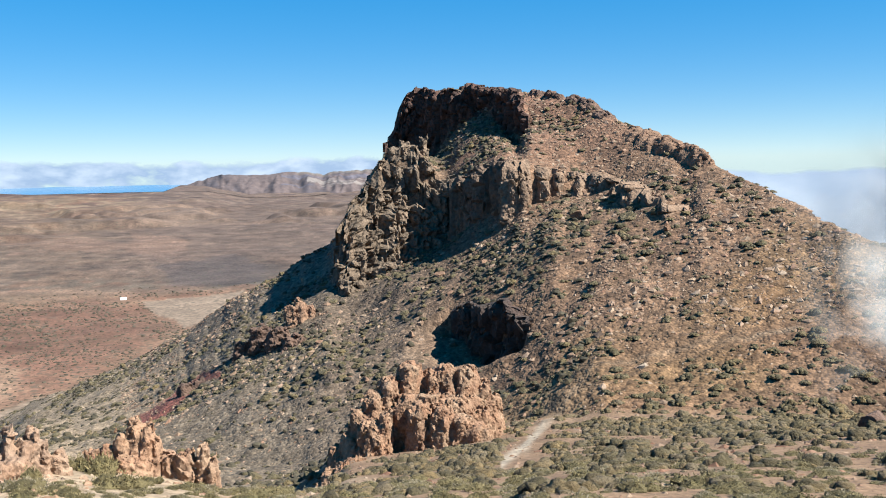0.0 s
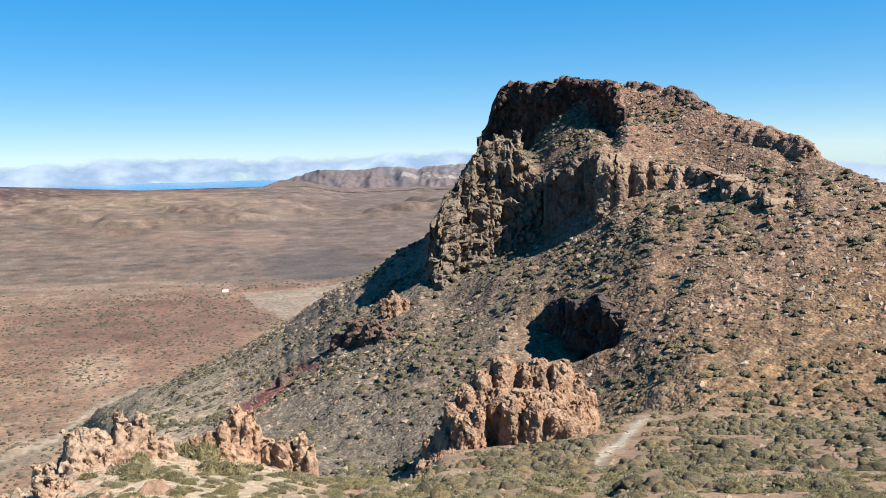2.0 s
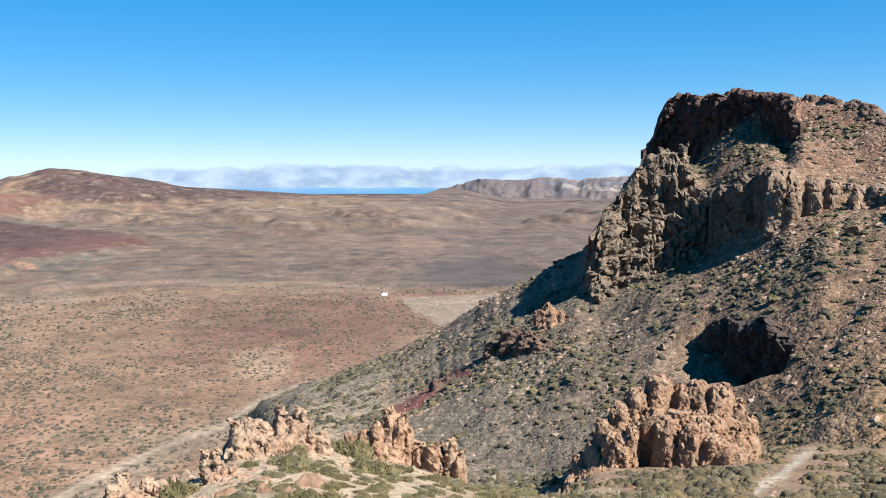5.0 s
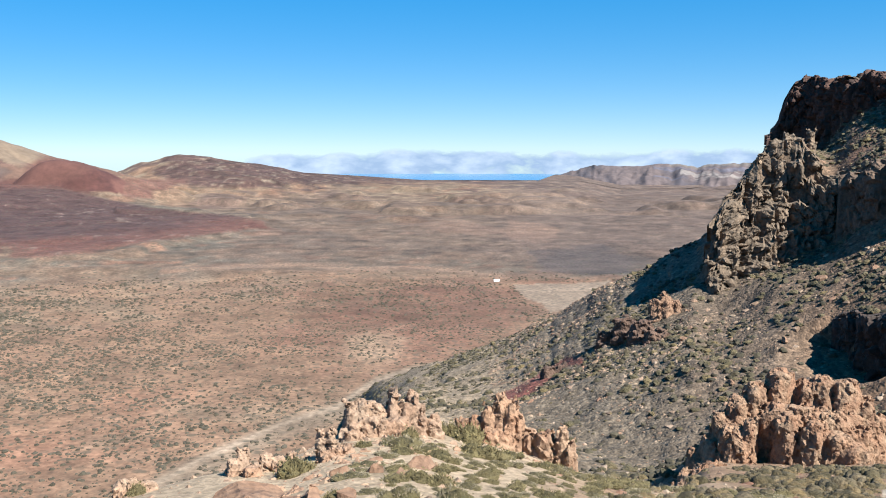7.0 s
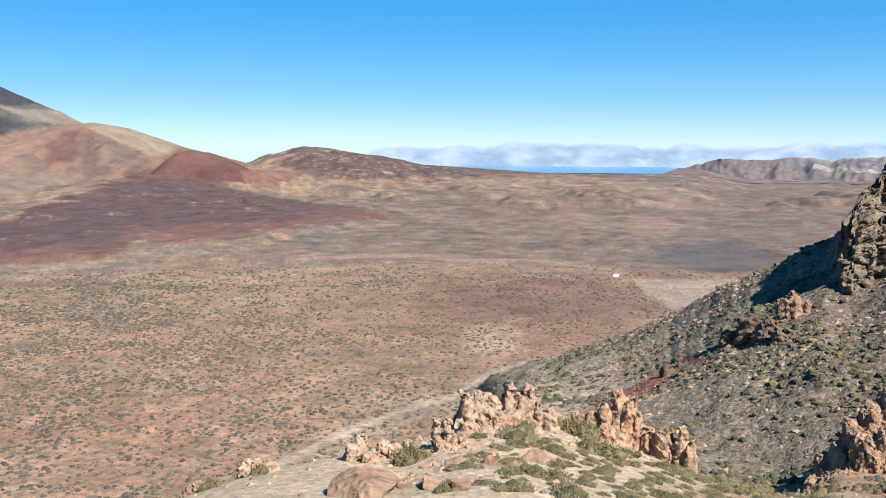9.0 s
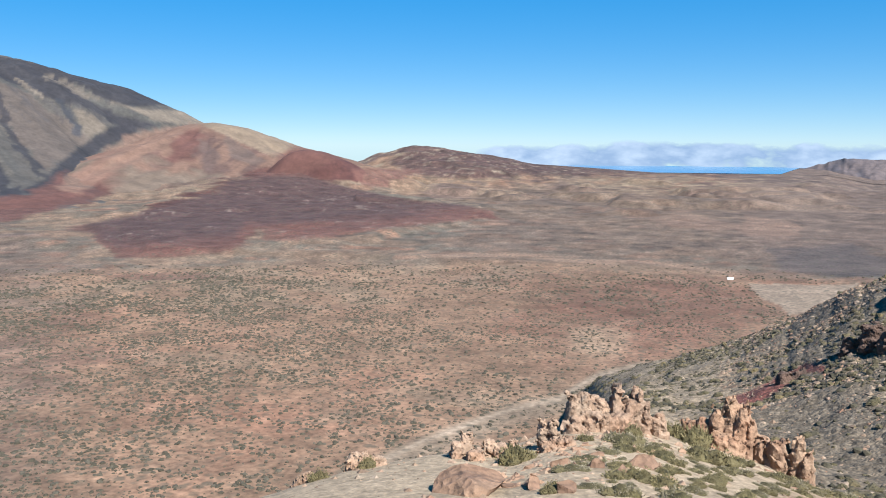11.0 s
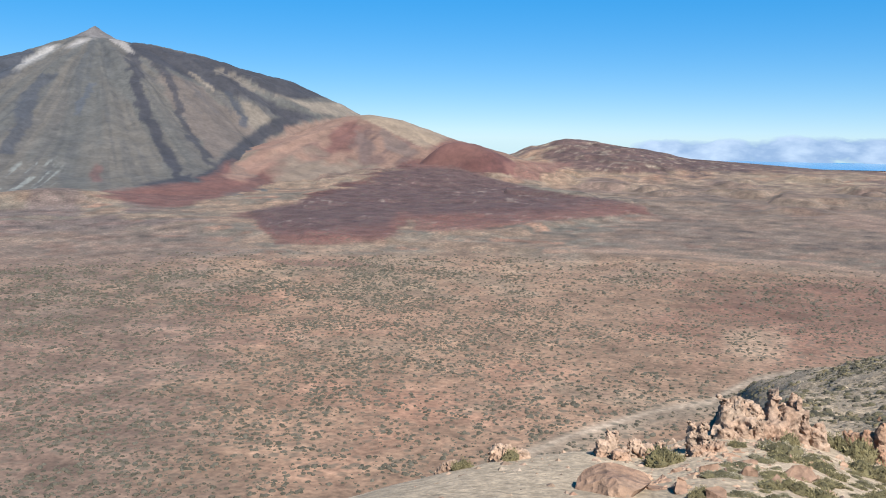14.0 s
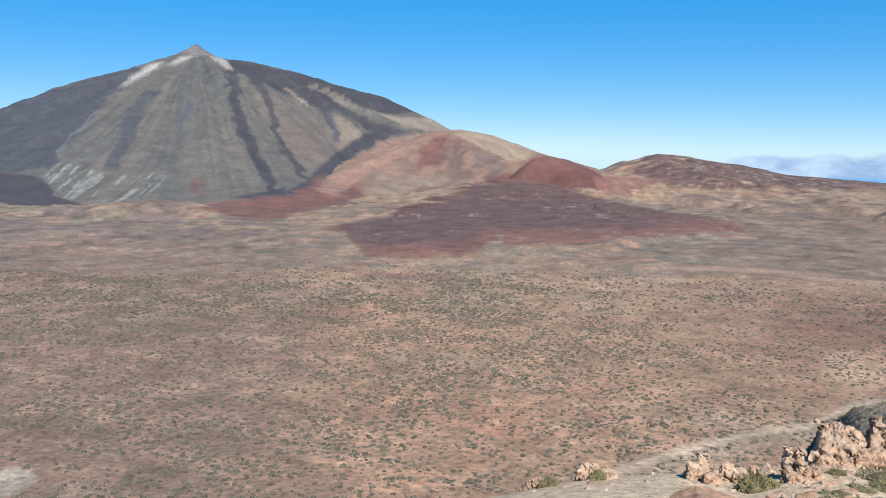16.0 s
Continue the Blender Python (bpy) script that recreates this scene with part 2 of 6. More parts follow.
def near_land(az_list, d_list):
    """The spur underfoot, the saddle and the hill, along each bearing."""
    out, hill = np.zeros((len(az_list), len(d_list))), np.zeros((len(az_list), len(d_list)))
    for i, a in enumerate(az_list):
        sd, sz = curve(a, SPUR, 1), curve(a, SPUR, 2)
        kd, kz = [0, 12, 25, sd], [-1.7, -5.6, -10.8 if a > -30 else -10.4, sz]
        if a > 4:
            kd += [sd + 3, sd + 170, 5000]
            kz += [sz - 1.5, FLOOR - 9, FLOOR - 9]
            out[i] = np.interp(d_list, kd, kz)
            continue
        fd, fz = curve(a, FOOT, 1), curve(a, FOOT, 2)
        if a > -19:          # the spur falls away steeply behind its towers
            kd.append(sd + 25), kz.append(sz + (fz - sz) * 25 / (fd - sd) - 9.0 * float(step01(a, -19, -14)))
        kd.append(fd), kz.append(fz)
        cd = curve(a, CREST, 1)
        cz = cd * rise(curve(a, CREST, 2))
        kd += [cd, cd + 6, cd + 8 + (cz - FLOOR) / 0.62, 5000]
        kz += [cz, cz - 1.0, FLOOR - 9, FLOOR - 9]
        def cut(rows, weight):
            """Work a step into the slope; weight fades it out at its ends."""
            for nd, nz in rows:
                base = float(np.interp(nd, kd, kz))
                at = int(np.searchsorted(kd, nd))
                kd.insert(at, nd), kz.insert(at, base + (nz - base) * weight)
        if -30.5 < a < -21.5:
            c = [curve(a, CLIFF_HIGH, q) for q in (1, 2, 3)]
            cut([(c[0], c[0] * rise(c[1])), (c[0] + 2.0, c[0] * rise(c[1]) + 0.5), (c[0] + 4.5, (c[0] + 4.5) * rise(c[2]) - 0.6)],
                float(step01(a, -30.5, -29.9) * step01(-a, 21.5, 21.9)))
        if -25.6 < a < -17.6:          # the leaning buttress
            c = [curve(a, BUTTRESS, q) for q in (1, 2, 3)]
            back = np.interp(a, *LEAN)
            cut([(c[0], c[0] * rise(c[1])), (c[0] + 0.5 * back, c[0] * rise(c[1]) + 1.0), (c[0] + back, (c[0] + back) * rise(c[2]) - 0.8)],
                float(step01(-a, 17.6, 18.7)))
        elif -41 < a <= -25.6:
            c = [curve(a, CLIFF_LOW, q) for q in (1, 2, 3)]
            back = np.interp(a, [-40, -30, -28.6, -25.6], [4.0, 5.5, 4.5, 4.5])
            cut([(c[0], c[0] * rise(c[1])), (c[0] + 0.45 * back, c[0] * rise(c[1]) + 0.6), (c[0] + back, (c[0] + back) * rise(c[2]) - 0.4)],
                float(step01(a, -41, -39.5)))
        if -33 < a < -19:          # the apron of scree under the cliff
            cut([(166.0, float(np.interp(a, [-33, -31.7, -30, -28.3, -26.5, -24.5, -22, -19], [-10.0, -12.0, -15.0, -18.4, -21.6, -24.4, -27.4, -30.6])))], float(step01(a, -33, -32) * step01(-a, 19, 24)))
        out[i] = np.interp(d_list, kd, kz)
        hill[i] = (d_list > (fd if a < -18 else sd + 6)) & (d_list < cd + (cz - FLOOR) / 0.62 - 4)
    return out, hill


def smooth_rows(z, n):
    for _ in range(n):
        z[1:-1] = 0.25 * z[:-2] + 0.5 * z[1:-1] + 0.25 * z[2:]
    return z


NEAR, HILL = near_land(FOLD, RANGE)
view = np.abs(AZ) <= 62
part_view = NEAR[view].copy()
NEAR[view] = smooth_rows(part_view, 4)
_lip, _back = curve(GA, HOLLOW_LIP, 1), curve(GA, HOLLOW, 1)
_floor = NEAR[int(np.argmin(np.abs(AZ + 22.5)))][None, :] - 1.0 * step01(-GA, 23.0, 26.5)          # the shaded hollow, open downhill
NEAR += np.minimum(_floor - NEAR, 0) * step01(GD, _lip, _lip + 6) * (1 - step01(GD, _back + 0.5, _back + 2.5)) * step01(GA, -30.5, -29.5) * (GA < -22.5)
_bench = GD * rise(curve(GA, HOLLOW, 3)) - 0.3          # the bank above the scarp
NEAR = np.where((GA > -30.4) & (GA < -25.6) & (GD > _back + 1.8) & (GD < _back + 30), np.maximum(NEAR, _bench), NEAR)
n1 = fbm(GX / 14, GY / 14, 4) * 0.9 * step01(GD, 60, 130) + fbm(GX / 3.2, GY / 3.2, 3) * (0.05 + 0.23 * step01(GD, 70, 110)) * step01(GD, 20, 50)
gull = ridged(GA / 2.6 + 0.6 * fbm(GX / 60, GY / 60, 2), GD / 400, 2)
NEAR = NEAR + n1 - 0.5 * step01(gull, 0.75, 1.0) * step01(GA, -24, -14) * step01(GD, 150, 200)


def in_outline(a, d, outline, wobble=0.0):
    """Whether bearings and ranges lie inside an outline."""
    x, y = place(a, d)
    w = 1.0 * wobble
    x = x + w * fbm(x / 130, y / 130 + 40, 4)
    y = y + w * fbm(x / 130 + 70, y / 130, 4)
    pts = [place(p, q) for p, q in outline]
    res = np.zeros(x.shape, bool)
    for (x1, y1), (x2, y2) in zip(pts, pts[1:] + pts[:1]):
        cross = (y1 > y) != (y2 > y)
        with np.errstate(divide="ignore", invalid="ignore"):
            res ^= cross & (x < (x2 - x1) * (y - y1) / (y2 - y1 + 1e-9) + x1)
    return res


def far_land(az, d, x, y):
    """Height of the plain and the far mountains, and which of them it is."""
    plain = np.maximum(floor_height(x, y, az, d), far_rim(x, y, az, d))
    plain = plain + np.mean([in_outline(az, d + q, LAVA, 55.0) for q in (-24, -12, 0, 12, 24)], 0) * (5 + 3 * fbm(x / 45, y / 45, 4))
    vz, dz, cz = volcano(x, y), dome(x, y), red_cone(x, y)
    z = np.maximum.reduce([plain, vz, dz, cz])
    kind = np.where(vz >= z, 2, 0)
    kind = np.where(dz >= z, 3, kind)
    return z, np.where(cz >= z, 4, kind)


FARZ, KIND = far_land(GA, GD, GX, GY)
GZ = np.maximum(FARZ, NEAR)
KIND = np.where(NEAR >= FARZ, np.where(HILL > 0, 1, 5), KIND)     # 0 plain, 1 hill, 2 volcano, 3 dome, 4 red cone, 5 spur
# a finer sheet for the far plain and the mountains
FINE_A, FINE_D = np.meshgrid(np.arange(-24, 58.01, 0.1), 1650 * 1.005 ** np.arange(0, 163), indexing="ij")
FINE_X, FINE_Y = place(FINE_A, FINE_D)
FINE_Z, FINE_KIND = far_land(FINE_A, FINE_D, FINE_X, FINE_Y)
# it dips under the coarser sheet where the two overlap
FINE_Z = FINE_Z - 1.5 * (1 - step01(FINE_D, 1725, 1760) * step01(-FINE_D, -3590, -3560) * step01(FINE_A, -23.4, -22.8) * step01(-FINE_A, -57.4, -56.8))


def ground_z(az, d):
    """Height of the ground at bearings and ranges within the view."""
    fa = (np.asarray(az, float) - AZ[0]) / 0.155
    i = np.clip(fa.astype(int), 0, int(view.sum()) - 2)
    j = np.clip(np.searchsorted(RANGE, d) - 1, 0, NR - 2)
    u, v = fa - i, (d - RANGE[j]) / (RANGE[j + 1] - RANGE[j])
    return (GZ[i, j] * (1 - u) + GZ[i + 1, j] * u) * (1 - v) + (GZ[i, j + 1] * (1 - u) + GZ[i + 1, j + 1] * u) * v


# ---- colours of the grounds ----
PALER = 0.505          # all base colours below are set against a white of this
def mix(a, b, k):
    k = np.clip(k, 0, 1)[..., None]
    return a * (1 - k) + np.asarray(b) * k


def footpath(az):
    """Range of the footpath over the saddle at each bearing."""
    return np.interp(az, [-48, -42, -37.5, -34.4, -32.2, -31.06, -30.2, -29.1, -28.4], [118, 115.3, 113.6, 111.3, 104.7, 88.5, 75.6, 67.4, 62])


def path_off(az, d):
    """Distance from the middle of the footpath."""
    slope = (footpath(az + 0.2) - footpath(az - 0.2)) / 0.4 * 57.3 / d
    return np.abs(d - footpath(az)) / np.sqrt(1 + slope ** 2)


def red_gully(az, d, z):
    """How far a place lies in the red gully of the hillside."""
    el = np.degrees(np.arctan2(z, d))
    mid = np.interp(az, [-10.7, -9.9, -7.9, -6.2], [-12.8, -12.9, -14.35, -15.2])
    return np.exp(-((el - mid) / np.interp(az, [-10.7, -8, -6.2], [0.22, 0.5, 0.45])) ** 2) * (az > -10.9) * (az < -5.9) * (d < 240)


def ground_tint(GA, GD, GX, GY, GZ, KIND):
    def in_angles(el, outline, wobble, soft=1.0):
        """How far places lie inside an outline of (bearing, height angle) on the far slopes, 0 to 1."""
        w = wobble * fbm(GX / 70, GY / 70 + 40, 4)
        total = np.zeros(GA.shape)
        for k in (-0.10, -0.05, 0.0, 0.05, 0.10):
            aa, ee = GA + w * 1.6 + k * soft * 1.5, el + w * 0.5 + k * soft
            res = np.zeros(GA.shape, bool)
            for (x1, y1), (x2, y2) in zip(outline, outline[1:] + outline[:1]):
                cross = (y1 > ee) != (y2 > ee)
                res ^= cross & (aa < (x2 - x1) * (ee - y1) / (y2 - y1 + 1e-9) + x1)
            total = total + res * (GD > 900)
        return total / 5

    big = fbm(GX / 190, GY / 190, 4)
    mid = fbm(GX / 45, GY / 45, 4)
    small = fbm(GX / 9, GY / 9, 3)
    far_streak = fbm(GA / 3.0, np.log(GD) * 22, 4)
    t = np.zeros(GX.shape + (3,)) + (0.335, 0.200, 0.124)
    t = mix(t, (0.305, 0.150, 0.092), step01(big + 0.5 * mid, -0.1, 0.9) * 0.7)
    t = mix(t, (0.275, 0.186, 0.120), step01(mid - big, 0.1, 1.0) * 0.8)
    band = step01(GD + 25 * big, 940, 1010) * (1 - step01(GD, 2100, 2600))
    t = mix(t, (0.180, 0.142, 0.104), band * (0.35 + 0.65 * step01(far_streak + 0.4 * big, -0.5, 0.5)))
    t = mix(t, (0.30, 0.155, 0.095), band * step01(far_streak, 0.35, 0.8) * 0.8)
    tan = step01(GD, 1800, 2500)
    t = mix(t, (0.33, 0.225, 0.145), tan * step01(fbm(GA / 2.2, np.log(GD) * 15 + 4, 4), -0.2, 0.6) * 0.85)
    t = mix(t, (0.17, 0.105, 0.085), tan * step01(fbm(GA / 4 + 9, np.log(GD) * 18, 4), 0.15, 0.6) * 0.8)
    t = mix(t, (0.36, 0.26, 0.17), step01(GD, 2350, 2700) * (GA < 19) * step01(mid, 0.0, 0.8))
    # brown crust on the far rim
    rim = step01(GD + 300 * mid, 2650, 2950) * step01(GA, 2, 6) * (1 - step01(GA + 0.9 * mid, 13.6, 15.2))
    t = mix(t, (0.105, 0.062, 0.054), rim * step01(mid + 0.6 * small, -1.1, 0.2) * 0.9)
    crust = in_angles(np.degrees(np.arctan2(GZ, GD)), [(15.9, -1.2), (14.4, 0.2), (11.7, 0.2), (6.3, -0.8), (0.0, -1.0), (-7.0, -1.0), (-7.0, -1.72), (0.0, -1.8), (6.3, -1.85), (10.5, -2.0), (13.8, -1.83)], 0.35)
    t = mix(t, (0.118, 0.064, 0.054), crust * 0.9)
    t = mix(t, (0.32, 0.235, 0.17), crust * step01(fbm(GX / 28, GY / 28, 3), 0.55, 0.9) * 0.8)
    t = mix(t, (0.30, 0.215, 0.15), rim * step01(small - 0.3 * mid, 0.55, 1.0) * 0.8)
    tel = np.degrees(np.arctan2(GZ, GD))
    rust = np.exp(-((GA - 0) / 9.5) ** 2 - ((GD - 740) / 230) ** 2)
    t = mix(t, (0.225, 0.110, 0.072), step01(rust + 0.3 * mid + 0.2 * small, 0.2, 0.9) * 0.8)
    t = mix(t, (0.205, 0.132, 0.096), step01(GA + 4 * mid + 3 * big, 32, 41) * (1 - step01(GD, 1100, 1500)) * 0.7)
    t = mix(t, (0.19, 0.128, 0.104), step01(GD, 900, 1300) * (1 - step01(GA + 2 * mid, -8, -3)) * 0.75)
    maroon = step01(GA + 2 * mid, 36, 40) * step01(GD, 1150, 1400) * (1 - step01(GD, 2000, 2300))
    t = mix(t, (0.165, 0.112, 0.095), maroon * step01(fbm(GA / 2.5 + 3, np.log(GD) * 14, 3), -0.4, 0.3) * 0.75)
    orange = np.maximum(np.exp(-((GA + 2.6) / 2.2) ** 2 - ((tel + 4.75) / 0.22) ** 2), np.exp(-((GA + 7.4) / 2.0) ** 2 - ((tel + 4.7) / 0.35) ** 2))
    t = mix(t, (0.31, 0.175, 0.11), step01(orange + 0.3 * mid * orange, 0.25, 0.8) * 0.85)
    # grey-brown flats in front of the rim, with a strip of tan dunes at its foot
    flats = step01(GD, 1000, 1200) * (1 - step01(GA + 2 * mid, 9, 14)) * (1 - step01(tel + 0.25 * mid, -2.75, -2.35))
    t = mix(t, (0.200, 0.131, 0.094), flats * (0.45 + 0.25 * step01(far_streak, -0.4, 0.4)))
    tans = np.exp(-((GA + 1) / 8.5) ** 2 - ((tel + 2.3) / 0.34) ** 2)
    t = mix(t, (0.27, 0.188, 0.126), step01(tans + 0.6 * fbm(GA / 1.3, np.log(GD) * 16 + 8, 4), 0.45, 1.1) * 0.8)
    t = t * (1 - 0.12 * step01(GD, 560, 760) * (1 - step01(GA + 2 * mid, 6, 14)))[..., None]
    wide = fbm(GA / 0.5, np.log(GD) * 45, 4) * step01(GD, 700, 1100)
    t = t * (1 + 0.16 * small + 0.15 * mid + 0.20 * wide + 0.16 * fbm(GX / 26, GY / 40, 3) * step01(GD, 900, 1300))[..., None]
    lava = in_angles(np.degrees(np.arctan2(GZ, GD)), [(33.7, -5.2), (32.6, -6.55), (29.6, -6.85), (25.0, -6.4), (23.6, -5.3), (22.2, -5.9), (18.6, -5.65), (12.8, -4.84), (8.4, -4.7), (9.6, -4.2),
                     (14, -3.46), (17.5, -2.93), (20.8, -2.1), (25.9, -2.2), (28.2, -3.37), (31.4, -4.18)], 0.45) * np.isin(KIND, (0, 3))
    low_edge = np.interp(GA, [8.4, 12.8, 18.6, 22.2, 23.6, 25, 29.6, 32.6, 33.7], [-4.72, -4.84, -5.65, -5.9, -5.3, -6.4, -6.85, -6.55, -5.2])
    lava = lava * (0.2 + 0.8 * step01(tel - low_edge + 0.1 * mid, -0.05, 0.5))
    t = mix(t, (0.145, 0.051, 0.037), lava * 0.95)
    t = mix(t, (0.092, 0.041, 0.033), lava * step01(GD + 200 * big + 60 * (GA - 20), 1350, 1700) * 0.7)
    t = mix(t, (0.28, 0.20, 0.16), lava * step01(mid + 0.6 * small, 0.85, 1.3) * 0.6)
    # pale dry field, the dark scrub behind it, the dusty track and a clay pan
    t = mix(t, (0.34, 0.25, 0.178), in_outline(GA, GD, PALE_FIELD, 14.0) * 0.9)
    dark = np.exp(-((GA + 11.5) / 4.0) ** 2 - ((GD - 1120) / 170) ** 2)
    t = mix(t, (0.10, 0.075, 0.062), step01(dark + 0.25 * mid, 0.35, 0.7) * 0.85)
    td = np.interp(GA, [r[0] for r in TRACK[::-1]], [r[1] for r in TRACK[::-1]])
    on = np.exp(-((GD - td) / (3.4 + 1.5 * small)) ** 2) * (GA < 21.5) * (GA > -1)
    wash = step01(GD, td - 40, td - 12) * (1 - step01(GD, td + 3, td + 14)) * (GA < 21.5) * (GA > -4)
    t = mix(t, (0.32, 0.235, 0.162), wash * 0.75)
    t = mix(t, (0.46, 0.34, 0.24), np.clip(on, 0, 1) * 0.95)
    patch = np.exp(-((GA - 2.6) / 2.2) ** 2 - ((GD - 610) / 75) ** 2)
    t = mix(t, (0.42, 0.28, 0.18), step01(patch + 0.35 * mid + 0.2 * small, 0.25, 1.0) * 0.75)
    pan = ((GA - 54.2) / 2.1) ** 2 + ((GD - 376) / 16) ** 2 + 0.35 * mid
    t = mix(t, (0.33, 0.265, 0.20), 1 - step01(pan, 0.8, 1.05))
    # the hill: stony brown where it faces the sun, grey scree below the cliffs
    t = t * 0.95
    h = np.zeros_like(t) + (0.222, 0.138, 0.085)
    h = mix(h, (0.172, 0.130, 0.094), step01(GA + 4 * mid, -30, -22) * 0.85)
    h = mix(h, (0.19, 0.150, 0.108), step01(GA + 3 * mid, -21, -14))
    # pale left slope, lightened further in place of sun it hardly catches
    h = mix(h, (0.36, 0.275, 0.185), step01(GA + 1.0 * mid + (GD - 230) / 40, -9.5, -4.5) * 0.9)
    h = mix(h, (0.235, 0.130, 0.084), step01(GD + 8 * mid, 176, 200) * (GA < -26) * 0.7)
    h = mix(h, (0.23, 0.132, 0.080), step01(small + mid, 0.3, 1.2) * 0.6 * (GA < -26))
    # buttress beside the summit: red-brown, with its sunlight put into the tint
    h = mix(h, (0.27, 0.150, 0.098), step01(GA + 0.4 * small, -32.4, -31.4) * (1 - step01(GA, -30.2, -29.6)) * step01(GD, 208, 216) * 0.85)
    soil = np.exp(-((GA + 31.6 + 0.5 * mid) / 2.6) ** 2 - ((GD - 105) / 7) ** 2)
    h = mix(h, (0.36, 0.245, 0.160), soil * 0.85)
    h = mix(h, (0.23, 0.145, 0.06), step01(mid - 0.4 * big, 0.35, 1.0) * 0.5 * (GA < -28) * (GD < 175))
    red = red_gully(GA, GD, GZ)
    h = mix(h, (0.20, 0.066, 0.050), step01(red + 0.25 * small, 0.25, 0.6) * 0.9)
    h = h * np.array((1.05, 1.0, 0.96))
    t = np.where((KIND == 1)[..., None], h, t)
    # the spur: pale sand on the open crest, browner soil under the scrub
    s = np.zeros_like(t) + (0.325, 0.200, 0.118)
    s = mix(s, (0.25, 0.150, 0.090), step01(fbm(GX / 4, GY / 4, 3), 0.0, 0.7) * 0.7)
    s = mix(s, (0.47, 0.345, 0.225), step01(GA + 3.0 * small, -13, -7))
    s = mix(s, (0.44, 0.29, 0.185), step01(mid + 0.5 * small, 0.2, 1.0) * 0.6)
    s = mix(s, (0.40, 0.29, 0.19), step01(small, 0.2, 1.0) * 0.5)
    s = mix(s, (0.38, 0.26, 0.17), soil * 0.9)
    s = mix(s, h, step01(GD + 6 * small + 5 * mid, 92, 112) * (GA < -12) * 0.8)
    near_end = step01(GA, -31.9, -31.0)
    foot = np.exp(-(path_off(GA, GD) / (0.42 + 0.13 * near_end + 0.12 * small)) ** 2) * (GA > -47) * (GA < -28.6) * (GD > 58)
    s = mix(s, (0.55, 0.455, 0.34), np.clip(foot * 1.5, 0, 1) * (0.3 + 0.5 * near_end))
    t = np.where((KIND == 5)[..., None], s, t)
    t = np.where((KIND == 1)[..., None], mix(t, (0.34, 0.24, 0.155), np.clip(foot * 1.4, 0, 1) * (0.4 + 0.3 * small)), t)
    # the volcano: tan scree between dark tongues of lava
    dx, dy = GX - VOLCANO_AT[0], GY - VOLCANO_AT[1]
    r, th = np.hypot(dx, dy), np.arctan2(dx, dy)
    lane = fbm(th * 11 + 0.25 * fbm(GX / 200, GY / 200, 3), r / 1500, 4)
    fine = fbm(th * 40, r / 500, 3)
    el = np.degrees(np.arctan2(GZ, GD))
    ga = GA + 0.22 * mid + 0.12 * fine
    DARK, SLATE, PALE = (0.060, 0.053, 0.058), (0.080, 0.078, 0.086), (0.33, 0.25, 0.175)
    v = np.zeros_like(t) + (0.150, 0.132, 0.108)
    v = mix(v, (0.195, 0.155, 0.115), step01(lane + 0.3 * fine, 0.0, 0.8) * 0.7)
    v = mix(v, (0.115, 0.105, 0.095), step01(-lane - 0.25 * fine, 0.25, 0.6) * 0.7)
    fine2 = fbm(th * 75 + 3, r / 420, 3)
    v = mix(v, (0.10, 0.088, 0.080), step01(fine2 + 0.5 * lane, 0.25, 0.7) * 0.4)
    v = mix(v, (0.24, 0.185, 0.135), step01(-fine2 - 0.3 * lane, 0.45, 0.9) * step01(-ga, -39.5, -37.5) * 0.6)

    def tongue(els, azs, wide, colour, k=0.9):
        """A stream of lava or scree down the flank: its bearing at each height."""
        c = np.interp(el, els, azs)
        inside = (el > els[0]) & (el < els[-1])
        return mix(v, colour, np.exp(-((ga - c) / wide) ** 8) * inside * k)

    def patch(outline, colour, k=0.9, wobble=0.12, soft=0.6):
        return mix(v, colour, in_angles(el, outline, wobble, soft) * k)
    # warm scree between the tongues, the slate left flank and blue-grey streaks
    v = patch([(39.6, 4.0), (36.6, 2.8), (33.6, 0.3), (35.8, -1.7), (37.4, 0.0), (38.4, 2.0)], (0.205, 0.148, 0.112), 0.75, 0.3, 1.0)
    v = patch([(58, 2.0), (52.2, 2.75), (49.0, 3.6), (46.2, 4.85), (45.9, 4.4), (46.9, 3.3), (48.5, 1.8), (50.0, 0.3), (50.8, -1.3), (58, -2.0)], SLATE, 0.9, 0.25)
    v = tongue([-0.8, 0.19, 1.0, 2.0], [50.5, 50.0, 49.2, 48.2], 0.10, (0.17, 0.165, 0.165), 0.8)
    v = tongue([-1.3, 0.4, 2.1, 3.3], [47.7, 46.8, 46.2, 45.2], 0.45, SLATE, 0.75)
    v = tongue([1.0, 1.8, 2.9], [43.8, 43.5, 42.8], 0.22, (0.11, 0.11, 0.118), 0.7)
    v = tongue([-2.85, -2.16, -1.3, -0.1, 1.25, 2.6, 3.94, 5.1], [37.9, 38.2, 38.7, 39.4, 40.0, 40.4, 40.5, 40.8], 0.33, DARK)
    v = patch([(40.6, -3.04), (37.9, -2.6), (37.4, -2.3), (37.2, -3.05), (39.3, -3.25)], DARK)
    v = tongue([-1.9, -1.27, -0.24, 0.79, 2.0, 3.2, 4.2], [36.1, 36.7, 37.4, 37.9, 38.2, 38.6, 39.4], 0.26, DARK, 0.8)
